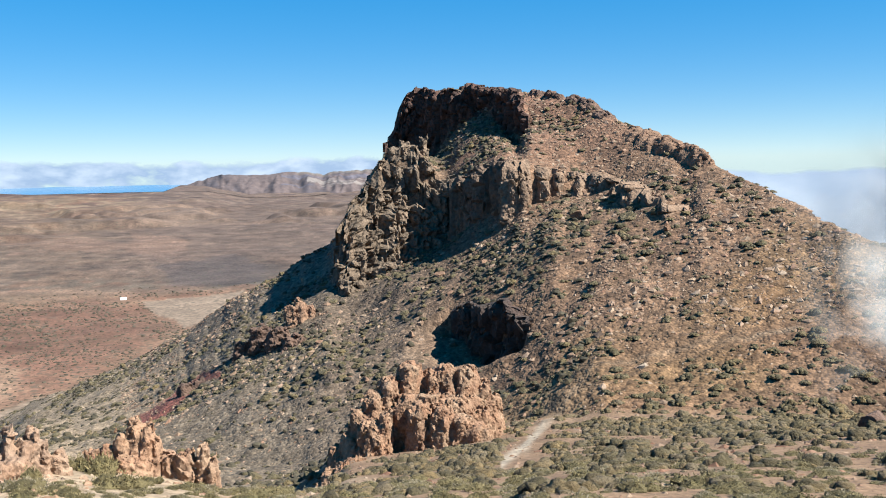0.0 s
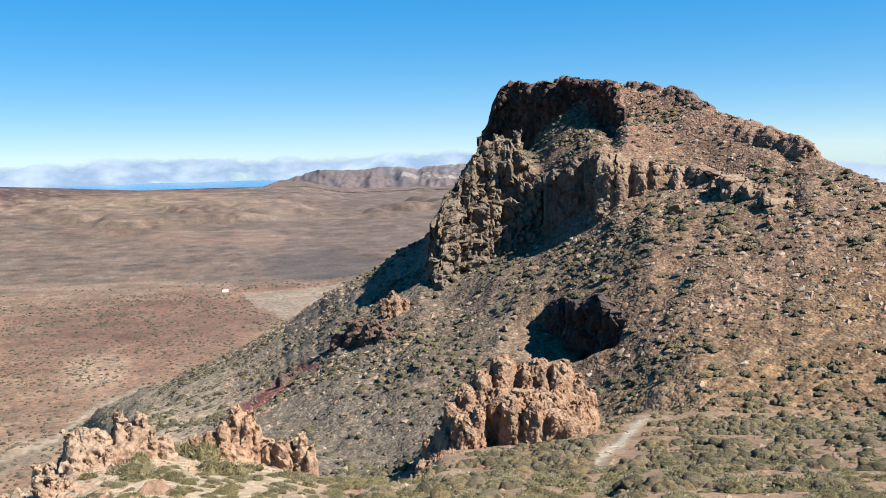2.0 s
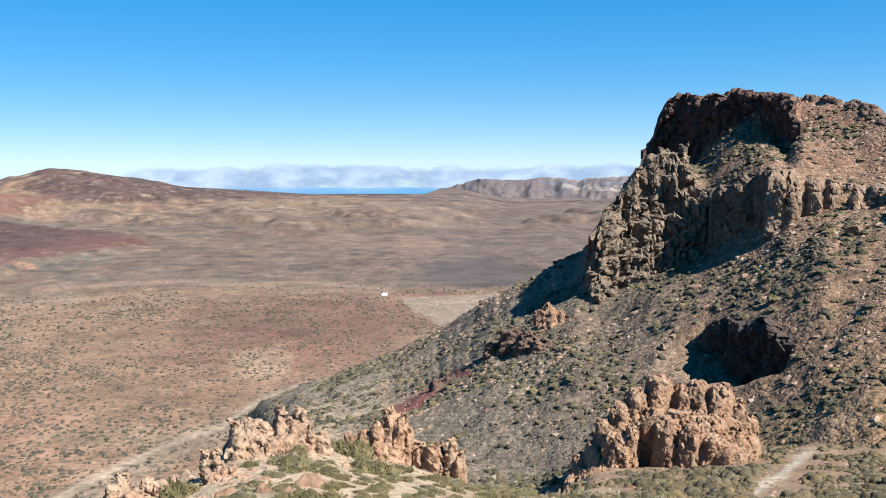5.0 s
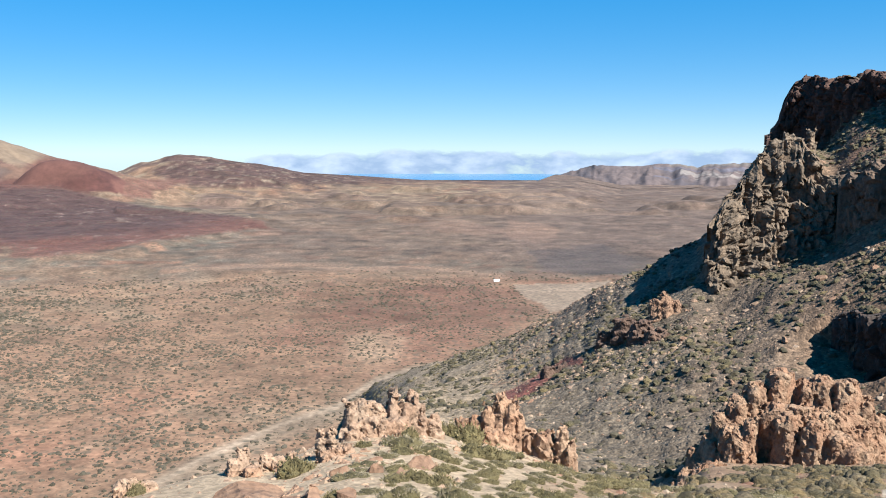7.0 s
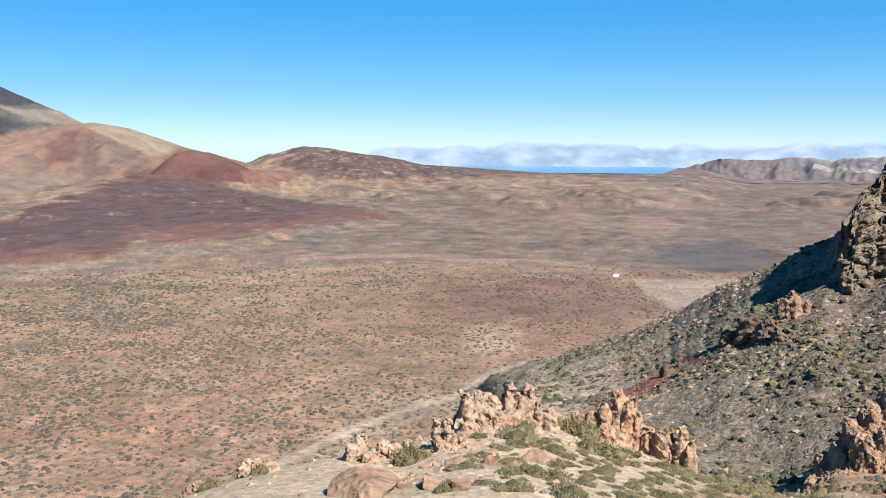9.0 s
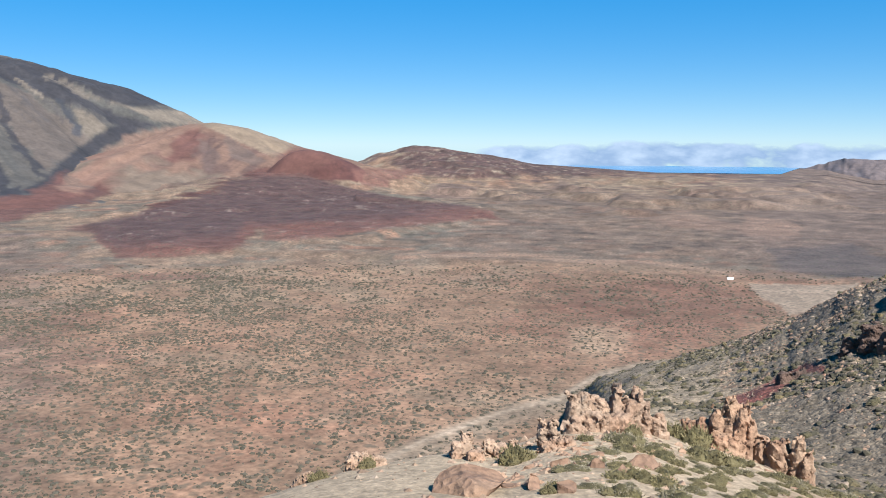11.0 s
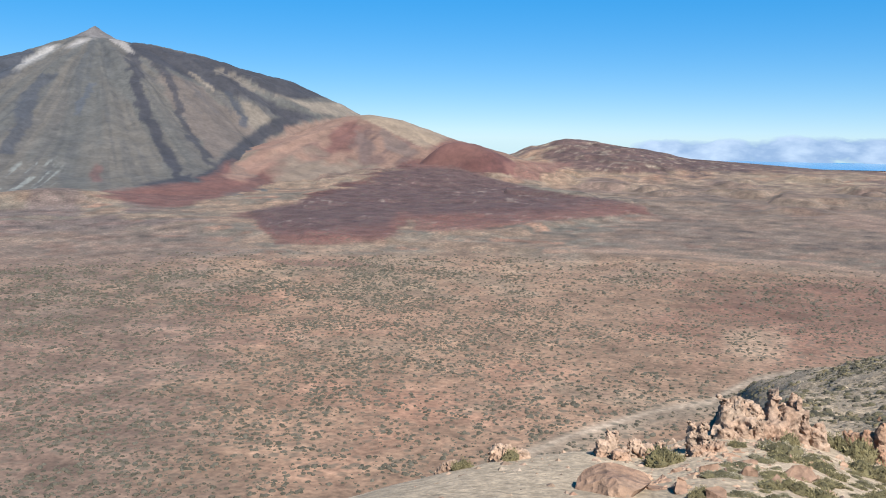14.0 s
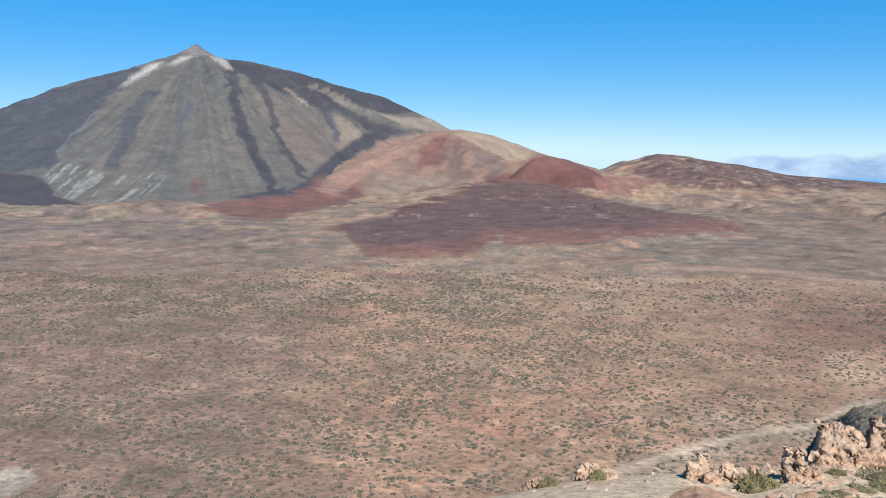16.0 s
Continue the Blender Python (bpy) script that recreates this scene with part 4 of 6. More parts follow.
# ---- building helpers ----
def mesh_from(name, verts, faces, mat, smooth=False, tint=None):
    """A mesh from arrays: verts (n, 3), faces (m, 3 or 4)."""
    me = bpy.data.meshes.new(name)
    verts, faces = np.asarray(verts, np.float32), np.asarray(faces, np.int32)
    k = faces.shape[1]
    me.vertices.add(len(verts)), me.loops.add(faces.size), me.polygons.add(len(faces))
    me.vertices.foreach_set("co", verts.ravel())
    me.loops.foreach_set("vertex_index", faces.ravel())
    me.polygons.foreach_set("loop_start", np.arange(0, faces.size, k, dtype=np.int32))
    me.polygons.foreach_set("use_smooth", np.full(len(faces), smooth))
    me.materials.append(mat)
    if tint is not None:
        layer = me.attributes.new("tint", "FLOAT_COLOR", "POINT")
        layer.data.foreach_set("color", np.concatenate([tint, np.ones((len(tint), 1))], 1).astype(np.float32).ravel())
    me.update(calc_edges=True)
    return me


def grid_faces(nu, nv, wrap=False):
    i, j = np.meshgrid(np.arange(nu if wrap else nu - 1), np.arange(nv - 1), indexing="ij")
    a, b = i * nv + j, ((i + 1) % nu) * nv + j
    return np.stack([a, b, b + 1, a + 1], -1).reshape(-1, 4)


def part(name, me, parent, label=""):
    ob = new(name, me)
    ob.parent = parent
    if label:
        tagged(ob, label)
    return ob


# ---- the ground, the hill and the far mountains: one continuous sheet, parted by landform ----
ALL_FACES = grid_faces(NA, NR, wrap=True)[:, ::-1]
_deep = ((GA > -23.4) & (GA < 57.4) & (GD > 1720) & (GD < 3600)).ravel()
ALL_FACES = np.concatenate([ALL_FACES[~_deep[ALL_FACES].all(1)], grid_faces(*FINE_A.shape)[:, ::-1] + NA * NR])
FACE_KIND = np.concatenate([KIND.ravel(), FINE_KIND.ravel()])[ALL_FACES].max(1)
XYZ = np.stack([GX, GY, GZ], -1).reshape(-1, 3)
XYZ[::NR, :2] *= 0.01          # close the sheet underfoot
XYZ = np.concatenate([XYZ, np.stack([FINE_X, FINE_Y, FINE_Z], -1).reshape(-1, 3)])
TINTS = np.concatenate([TINT.reshape(-1, 3), FINE_TINT.reshape(-1, 3)])


def landform_mesh(name, chosen, mat):
    faces = ALL_FACES[chosen]
    used, back = np.unique(faces, return_inverse=True)
    return mesh_from(name, XYZ[used], back.reshape(faces.shape), mat, True, TINTS[used])


def landform(name, kinds, mat, label, category, kind="", without=False):
    me = landform_mesh(name, np.isin(FACE_KIND, kinds) & ~np.asarray(without), mat)
    return tagged(new(name, me), label, category, kind=kind)


SUMMIT = (FACE_KIND == 2) & (np.hypot(*(XYZ[ALL_FACES[:, 0], :2] - np.array(VOLCANO_AT)).T) < 80)
landform("ground", [0], M_PLAIN, "rust and olive desert plain dotted with scrub, dark lava field", "plain", "structure")
landform("spur_ground", [5], M_SPUR, "pale sandy spur with brown soil and a footpath", "ground", "structure")
landform("hill", [1], M_HILL, "steep stony brown hill with grey scree and scattered scrub", "hill")
VOLCANO = landform("volcano", [2], M_FAR, "tall grey-brown volcano cone streaked with dark lava", "volcano", without=SUMMIT)
part("summit_cone", landform_mesh("summit_cone", SUMMIT, M_FAR), VOLCANO, "small pale ash cone at the summit")
landform("pumice_dome", [3], M_DOME, "rounded tan pumice dome with dark red streaks", "mountain")
landform("cinder_cone", [4], M_DOME, "small dark red cinder cone beside the pumice dome", "cinder cone")


def far_range():
    """The distant mountain with pale rock bands, past the rim."""
    az = np.arange(-30, -5.4, 0.08)
    top = np.interp(az, [-30, -24, -20.3, -18.3, -17.6, -16.6, -15.3, -14.2, -12.8, -11.4, -9.7, -8.1, -7.6, -6.9, -5.8, -5.4], [-0.4, -0.4, -0.47, -0.52, -0.73, -0.56, -0.49, -0.67, -0.67, -0.61, -1.11, -1.54, -1.54, -1.44, -1.72, -2.0])
    v = np.linspace(0, 1, 60)
    A, V = np.meshgrid(az, v, indexing="ij")
    d = 3900 + 750 * V + 60 * fbm(A * 1.1, V * 2, 3)
    zt = 4650 * rise(top)[:, None] + 3 * fbm(A * 3, V * 0 + 2, 3)
    z = -165 + (zt + 165) * V ** 0.8 + (12 * fbm(A * 1.3, V * 3, 4) + 14 * (ridged(A * 0.9 + 0.4 * V, V * 1.5, 3) - 0.6)) * np.sin(np.pi * V)
    x, y = place(A, d)
    t = np.zeros(A.shape + (3,)) + (0.088, 0.066, 0.062)
    band = fbm(A / 5, V * 16, 3)
    t = mix(t, (0.060, 0.049, 0.052), step01(fbm(A * 1.2, V * 3 + 6, 4), 0, 0.6))
    t = mix(t, (0.17, 0.145, 0.13), step01(band + 0.2 * fbm(A * 2, V * 20, 3), 0.2, 0.4) * (A < -16.6) * (V > 0.4) * (V < 0.85) * 0.8)
    t = mix(t, (0.085, 0.08, 0.10), step01(-band, 0.3, 0.5) * (A < -15.0) * (V > 0.4) * (V < 0.85) * 0.7)
    t = mix(t, (0.12, 0.10, 0.085), (A < -16) * step01(V, 0.85, 0.95) * 0.8)
    me = mesh_from("far_range", np.stack([x, y, z], -1).reshape(-1, 3), grid_faces(*A.shape)[:, ::-1], M_FAR, True, t.reshape(-1, 3))
    tagged(new("far_range", me), "distant grey-brown mountain range with pale rock bands", "mountain", kind="structure")


far_range()


def sea_sheet():
    m, n, l, b = material("sea_water", 0.25)
    co = n.new("ShaderNodeTexCoord").outputs["Object"]
    l.new(mix_node(n, l, (0.06, 0.15, 0.26), (0.07, 0.17, 0.29), noise_node(n, l, co, 0.01)), b.inputs["Base Color"])
    A, D = np.meshgrid(np.arange(-32, 70.1, 1.0), np.array([0.0, 0.5, 1.0]), indexing="ij")
    near = np.where(A < -8, 4720.0, 3640.0)
    D = near + (4895 - near) * D
    x, y = place(A, D)
    me = mesh_from("sea", np.stack([x, y, np.zeros_like(x) - 100.0], -1).reshape(-1, 3), grid_faces(*A.shape)[:, ::-1], m)
    tagged(new("sea", me), "blue sea on the horizon under the clouds", "sea", kind="structure")


sea_sheet()


def cloud_material():
    m = bpy.data.materials.new("cloud")
    m.use_nodes = True
    n, l = m.node_tree.nodes, m.node_tree.links
    n.remove(n["Principled BSDF"])
    co = n.new("ShaderNodeTexCoord").outputs["Object"]
    hgt = n.new("ShaderNodeAttribute")
    hgt.attribute_name = "tint"
    sep = n.new("ShaderNodeSeparateColor")
    l.new(hgt.outputs["Color"], sep.inputs["Color"])
    f = noise_node(n, l, co, 0.006, 6, 0.55, (1, 1, 2.2))
    g = noise_node(n, l, co, 0.0016, 3, 0.5, (1, 1, 1.5))
    s = n.new("ShaderNodeMath")
    s.operation = "MULTIPLY_ADD"
    s.inputs[1].default_value = 1.5
    l.new(f, s.inputs[0]), l.new(sep.outputs["Red"], s.inputs[2])
    s2 = n.new("ShaderNodeMath")
    s2.operation = "MULTIPLY_ADD"
    s2.inputs[1].default_value = 0.7
    l.new(g, s2.inputs[0]), l.new(s.outputs[0], s2.inputs[2])
    alpha = ramp_node(n, l, s2.outputs[0], 1.22, 1.5)
    em = n.new("ShaderNodeEmission")
    l.new(mix_node(n, l, (0.27, 0.34, 0.45), (0.45, 0.50, 0.57), ramp_node(n, l, f, 0.42, 0.68)), em.inputs["Color"])
    em.inputs["Strength"].default_value = 0.56
    tr = n.new("ShaderNodeBsdfTransparent")
    mx = n.new("ShaderNodeMixShader")
    l.new(alpha, mx.inputs["Fac"]), l.new(tr.outputs[0], mx.inputs[1]), l.new(em.outputs[0], mx.inputs[2])
    l.new(mx.outputs[0], n["Material Output"].inputs["Surface"])
    return m


def cloud_bank(m):
    """A low bank of cloud over the sea, as a far backdrop."""
    az = np.arange(-24, 12.1, 0.25)
    el = np.linspace(-1.9, 1.0, 24)
    A, E = np.meshgrid(az, el, indexing="ij")
    D = np.zeros_like(A) + 4800
    x, y = place(A, D)
    mid = np.interp(A, [-24, 0, 8, 12], [-0.35, -0.42, -0.60, -0.8])
    up = np.where(E > mid, (E - mid) / 0.78, (mid - E) / np.interp(A, [-6.5, -5, -1.5, 0], [2.4, 1.0, 1.0, 2.4]))
    h = np.clip(0.62 - 0.62 * np.abs(up) ** 1.5, -0.6, 1) - step01(A, 8, 12) * 0.5
    tint = np.repeat(h[..., None], 3, -1)
    me = mesh_from("cloud_bank", np.stack([x, y, D * rise(E)], -1).reshape(-1, 3), grid_faces(*A.shape)[:, ::-1], m, True, tint.reshape(-1, 3))
    ob = tagged(new("cloud_bank", me), "low grey-white cloud bank along the horizon", "cloud", kind="structure")
    ob.visible_shadow = False


def cloud_sea(m):
    """The sheet of cloud that fills the lowland beyond the hill."""
    A, E = np.meshgrid(np.arange(-68, -33, 0.5), np.linspace(-8, 0.4, 30), indexing="ij")
    D = np.zeros_like(A) + 900
    x, y = place(A, D)
    top = -1.1 + 0.35 * fbm(A / 3, A * 0 + 3, 3)
    h = np.clip(0.75 - 1.3 * step01(E, top - 0.5, top + 1.1), -0.6, 1) - step01(A, -36, -33)
    tint = np.repeat(h[..., None], 3, -1)
    me = mesh_from("cloud_sea", np.stack([x, y, D * rise(E)], -1).reshape(-1, 3), grid_faces(*A.shape)[:, ::-1], m, True, tint.reshape(-1, 3))
    ob = tagged(new("cloud_sea", me), "white sheet of cloud beyond the hill", "cloud", kind="structure")
    ob.visible_shadow = False


M_CLOUD = cloud_material()
cloud_bank(M_CLOUD)
cloud_sea(M_CLOUD)


def boulder_arrays(seed, cuts=7, sub=2, squash=0.7, near=0.24, far=0.40):
    """An angular boulder about 1 m across: a lumpy ball cut by planes."""
    rnd = random.Random(seed)
    bm = bmesh.new()
    bmesh.ops.create_icosphere(bm, subdivisions=sub, radius=0.5)
    for v in bm.verts:
        v.co *= 1 + 0.35 * noise.noise(v.co * 2.3 + Vector((seed * 5.3, 0, 0)))
    for _ in range(cuts):
        d = Vector((rnd.gauss(0, 1), rnd.gauss(0, 1), rnd.gauss(0, 1))).normalized()
        o = rnd.uniform(near, far)
        for v in bm.verts:
            k = v.co.dot(d) - o
            if k > 0:
                v.co -= d * k
    for v in bm.verts:
        v.co.z *= squash
    bmesh.ops.triangulate(bm, faces=bm.faces)
    bm.verts.index_update()
    out = np.array([v.co[:] for v in bm.verts]), np.array([[w.index for w in f.verts] for f in bm.faces])
    bm.free()
    return out


BLOCK_SHAPES = [boulder_arrays(k + 200, 13, 2, 1.0, 0.17, 0.34) for k in range(12)]
BLOCK_MESHES = {}


def blocks(parent, points, sizes, mat, tall, origin, seed, most=280):
    """Angular blocks set into a rock face: parts of it, and past their limit one joined part."""
    rnd = random.Random(seed)
    if mat.name not in BLOCK_MESHES:
        BLOCK_MESHES[mat.name] = [mesh_from("block", v, f, mat) for v, f in BLOCK_SHAPES]
    vs, fs, base = [], [], 0
    for k, (p, size) in enumerate(zip(points, sizes)):
        m = Matrix.Translation(Vector(p) - Vector(origin)) @ Euler((rnd.gauss(0, 0.22), rnd.gauss(0, 0.22), rnd.uniform(0, 6.28))).to_matrix().to_4x4() @ Matrix.Diagonal(
            (size * rnd.uniform(0.8, 1.25), size * rnd.uniform(0.7, 1.1), size * tall * rnd.uniform(0.7, 1.3), 1))
        which = rnd.randrange(len(BLOCK_SHAPES))
        if k < most:
            ob = new("block", BLOCK_MESHES[mat.name][which])
            ob.parent = parent
            ob.matrix_basis = m
        else:
            v, f = BLOCK_SHAPES[which]
            vs.append(v @ np.array(m.to_3x3()).T + np.array(m.translation))
            fs.append(f + base)
            base += len(v)
    if vs:
        tagged(part("rubble", mesh_from("rubble", np.concatenate(vs), np.concatenate(fs), mat), parent), kind="stuff")


# ---- cliffs of the hill ----
def cliff(name, stations, mat, label, setback, flute, jag, cell=0.5, sink=2.5, roof=5.0, seed=0.0, slabs=1.0, density=0.6, block=1.5, bare=(0, 0), tall=2.6, steps=0.0):
    """A wall of weathered columns between the foot and the top of a cliff line."""
    st = np.array(sorted(stations))
    a = np.linspace(st[0, 0], st[-1, 0], 4000)
    x, y = place(a, np.interp(a, st[:, 0], st[:, 1]))
    s = np.concatenate([[0], np.cumsum(np.hypot(np.diff(x), np.diff(y)))])
    n_u = max(8, int(s[-1] / cell))
    u = np.linspace(0, s[-1], n_u)
    az = np.interp(u, s, a)
    d = np.interp(az, st[:, 0], st[:, 1])
    zb, zt = d * rise(np.interp(az, st[:, 0], st[:, 2])) - sink, d * rise(np.interp(az, st[:, 0], st[:, 3]))
    bx, by = place(az, d)
    tx, ty = np.gradient(bx), np.gradient(by)
    for _ in range(12):
        tx[1:-1], ty[1:-1] = (tx[:-2] + tx[1:-1] + tx[2:]) / 3, (ty[:-2] + ty[1:-1] + ty[2:]) / 3
    ln = np.hypot(tx, ty)
    nx, ny = ty / ln, -tx / ln
    flip = np.where(nx * bx + ny * by > 0, -1.0, 1.0)
    nx, ny = nx * flip, ny * flip
    back = np.interp(az, *setback) if isinstance(setback, tuple) else setback + 0 * az
    high = (zt - zb).max()
    n_v = max(10, int(high / cell))
    v = np.linspace(0, 1, n_v)
    U, V = np.meshgrid(u, v, indexing="ij")
    top = zt + jag * (fbm(u / 2.6 + seed, u * 0 + seed, 3) + 0.7 * fbm(u / 7 + seed, u * 0, 2))
    Z = zb[:, None] + (np.maximum(top, zb + 0.4) - zb)[:, None] * V
    wob = 0.5 * fbm(U / 6 + seed, Z / 6, 3)
    f1, f2, cid = cells(U / 4.4 + 0.25 * wob + seed, Z / 34 + 0.3 * wob, 3)
    col = ((cid - 0.5) * 1.5 + 0.9 * step01(f2 - f1, 0.0, 0.4) - 0.5) * flute
    big, crack = facets(U / 3.0 + 0.3 * wob + seed, Z / 4.6 + 0.3 * wob, 8)
    mid, crack2 = facets(U / 1.25 + 0.3 * wob + seed * 2, Z / 1.9 + 0.3 * wob, 15)
    grain = fbm(U / 0.9, Z / 0.9 + seed, 2) * 0.16 * slabs
    off = (col + slabs * (1.0 * big - 0.9 * crack + 0.45 * mid - 0.35 * crack2) + grain) * (step01(U, 0, 1.5) * step01(u[-1] - U, 0, 1.5))
    inn = step01(V, 0.86, 1.0) * 0.9 + back[:, None] * (V + steps * 0.16 * (np.floor(V * 5 + 0.9 * wob) + 0.5 - V * 5))
    X = bx[:, None] * (1 + inn / d[:, None]) + nx[:, None] * off
    Y = by[:, None] * (1 + inn / d[:, None]) + ny[:, None] * off
    rx = [X[:, -1] * (1 + k / d) for k in (0.7, roof * 0.5, roof)]
    ry = [Y[:, -1] * (1 + k / d) for k in (0.7, roof * 0.5, roof)]
    rz = [Z[:, -1] + 0.1, Z[:, -1] * 0.5 + zt * 0.5 - 0.8, zt - 3.0]
    X, Y, Z = (np.concatenate([p, np.stack(q, 1)], 1) for p, q in ((X, rx), (Y, ry), (Z, rz)))
    me = mesh_from(name, np.stack([X, Y, Z], -1).reshape(-1, 3), grid_faces(*X.shape), mat, False)
    ob = tagged(new(name, me), label, "cliff")
    rs = np.random.RandomState(int(seed) + 5)
    count = int(density * s[-1] * np.mean(zt - zb))
    i, j = rs.randint(4, n_u - 4, count), np.minimum((rs.uniform(0.08, 0.94, count) * n_v).astype(int), n_v - 1)
    keep = ((zt - zb)[i] > sink + 0.8) & ~((az[i] > bare[0]) & (az[i] < bare[1]) & (rs.uniform(0, 1, count) < 0.8))
    i, j = i[keep], j[keep]
    sizes = block * (0.45 + rs.uniform(0, 1, len(i)) ** 2.5 * 1.5) * np.where(j > 0.88 * n_v, 0.6, 1.0)
    blocks(ob, np.stack([X[i, j], Y[i, j], Z[i, j]], -1), sizes, mat, tall, (0, 0, 0), int(seed))
    return ob


LOW_SETBACK = ([-40, -30, -28.6, -25.5], [2.5, 4.0, 1.5, 2.0])
cliff("cliff", BUTTRESS, M_CLIFF, "broken grey-tan rock buttress leaning back above a scree slope", LEAN, 1.5, 0.9, 0.36, density=0.16, block=1.3, tall=1.5, roof=7.0, slabs=1.25, steps=1.0)
cliff("cliff", [q for q in CLIFF_LOW if q[0] > -30.0], M_CLIFF_SHADE, "tall cliff in a shaded recess of the hill, shade deepened in its colour", LOW_SETBACK, 1.0, 0.5, 0.42, seed=21.0, density=0.12, block=1.2, tall=1.8, slabs=0.6)
cliff("cliff", [(q[0], q[1], q[2], q[3] + 0.12) for q in CLIFF_LOW if q[0] < -29.2], M_CLIFF_TAN_LIT, "tan columnar cliff band, lightened in colour for full sun", LOW_SETBACK, 2.7, 0.5, 0.36, seed=13.0, density=0.25, block=1.1, tall=2.2, slabs=0.7)
cliff("cliff", CLIFF_HIGH, M_CLIFF_RED_SHADE, "red-brown summit cliff round a shaded hollow, darkened in colour for its shade", 0.4, 0.9, 0.7, 0.42, seed=5.0, density=0.16, tall=1.2, slabs=1.1)
cliff("scarp", HOLLOW, M_SCARP_SHADE, "scarp above a shaded hollow, its shade put into the rock colour", -1.2, 0.7, 0.4, 0.35, seed=9.0, roof=3, density=0.3, block=1.0)


# ---- rocks ----
def boulder(az, d, size, mat, label, seed, stretch=(1, 1, 1), turn=0.0, sub=3, sink=0.25, name="boulder", category="boulder", group=""):
    v, f = boulder_arrays(seed, 12, sub, 1.0, 0.18, 0.34)
    v = v * np.array(stretch) * size
    v = v + 0.02 * size * np.stack([fbm(v[:, 1] / size * 7 + seed, v[:, 2] / size * 7, 3)] * 3, -1)
    x, y = place(az, d)
    ob = new(name, mesh_from(name, v, f, mat, False))
    low = float(v[:, 2].min())
    ob.matrix_basis = pose(float(x), float(y), float(ground_z(np.array([az]), np.array([d]))[0]) - low - sink * size, 0, 0, turn)
    return tagged(ob, label, category, group)


rng = random.Random(11)


def surface_net(f):
    """The surface where a field on a grid passes zero: vertices in cells of the grid, and quads."""
    n = f.shape
    inside = f > 0
    count, pos = np.zeros([q - 1 for q in n]), np.zeros([q - 1 for q in n] + [3])
    cut = lambda axis, ofs: tuple(slice(o, q - 1 + o) for o, q in zip(ofs, n))
    for axis in range(3):
        for p in range(2):
            for q in range(2):
                a = [p, q]
                a.insert(axis, 0)
                b = list(a)
                b[axis] = 1
                fa, fb = f[cut(axis, a)], f[cut(axis, b)]
                hit = inside[cut(axis, a)] != inside[cut(axis, b)]
                k = np.where(hit, fa / np.where(hit, fa - fb, 1.0), 0.0)
                count += hit
                for c in range(3):
                    pos[..., c] += hit * (k if c == axis else a[c])
    live = count > 0
    index = np.full(live.shape, -1)
    index[live] = np.arange(live.sum())
    where = np.argwhere(live)
    verts = where + pos[live] / count[live][:, None]
    faces = []
    for axis in range(3):
        o1, o2 = [q for q in range(3) if q != axis]
        lo = [slice(1, -1)] * 3
        hi = [slice(1, -1)] * 3
        lo[axis], hi[axis] = slice(0, -1), slice(1, None)
        a, b = inside[tuple(lo)], inside[tuple(hi)]
        for flip in (False, True):
            at = np.argwhere((a & ~b) if not flip else (b & ~a))
            at[:, o1] += 1
            at[:, o2] += 1
            ring = []
            for s1, s2 in ((-1, -1), (0, -1), (0, 0), (-1, 0)):
                g = at.copy()
                g[:, o1] += s1
                g[:, o2] += s2
                ring.append(index[g[:, 0], g[:, 1], g[:, 2]])
            ring = np.stack(ring, 1)
            faces.append(ring[:, ::-1] if flip != (axis == 1) else ring)
    return verts, np.concatenate(faces)


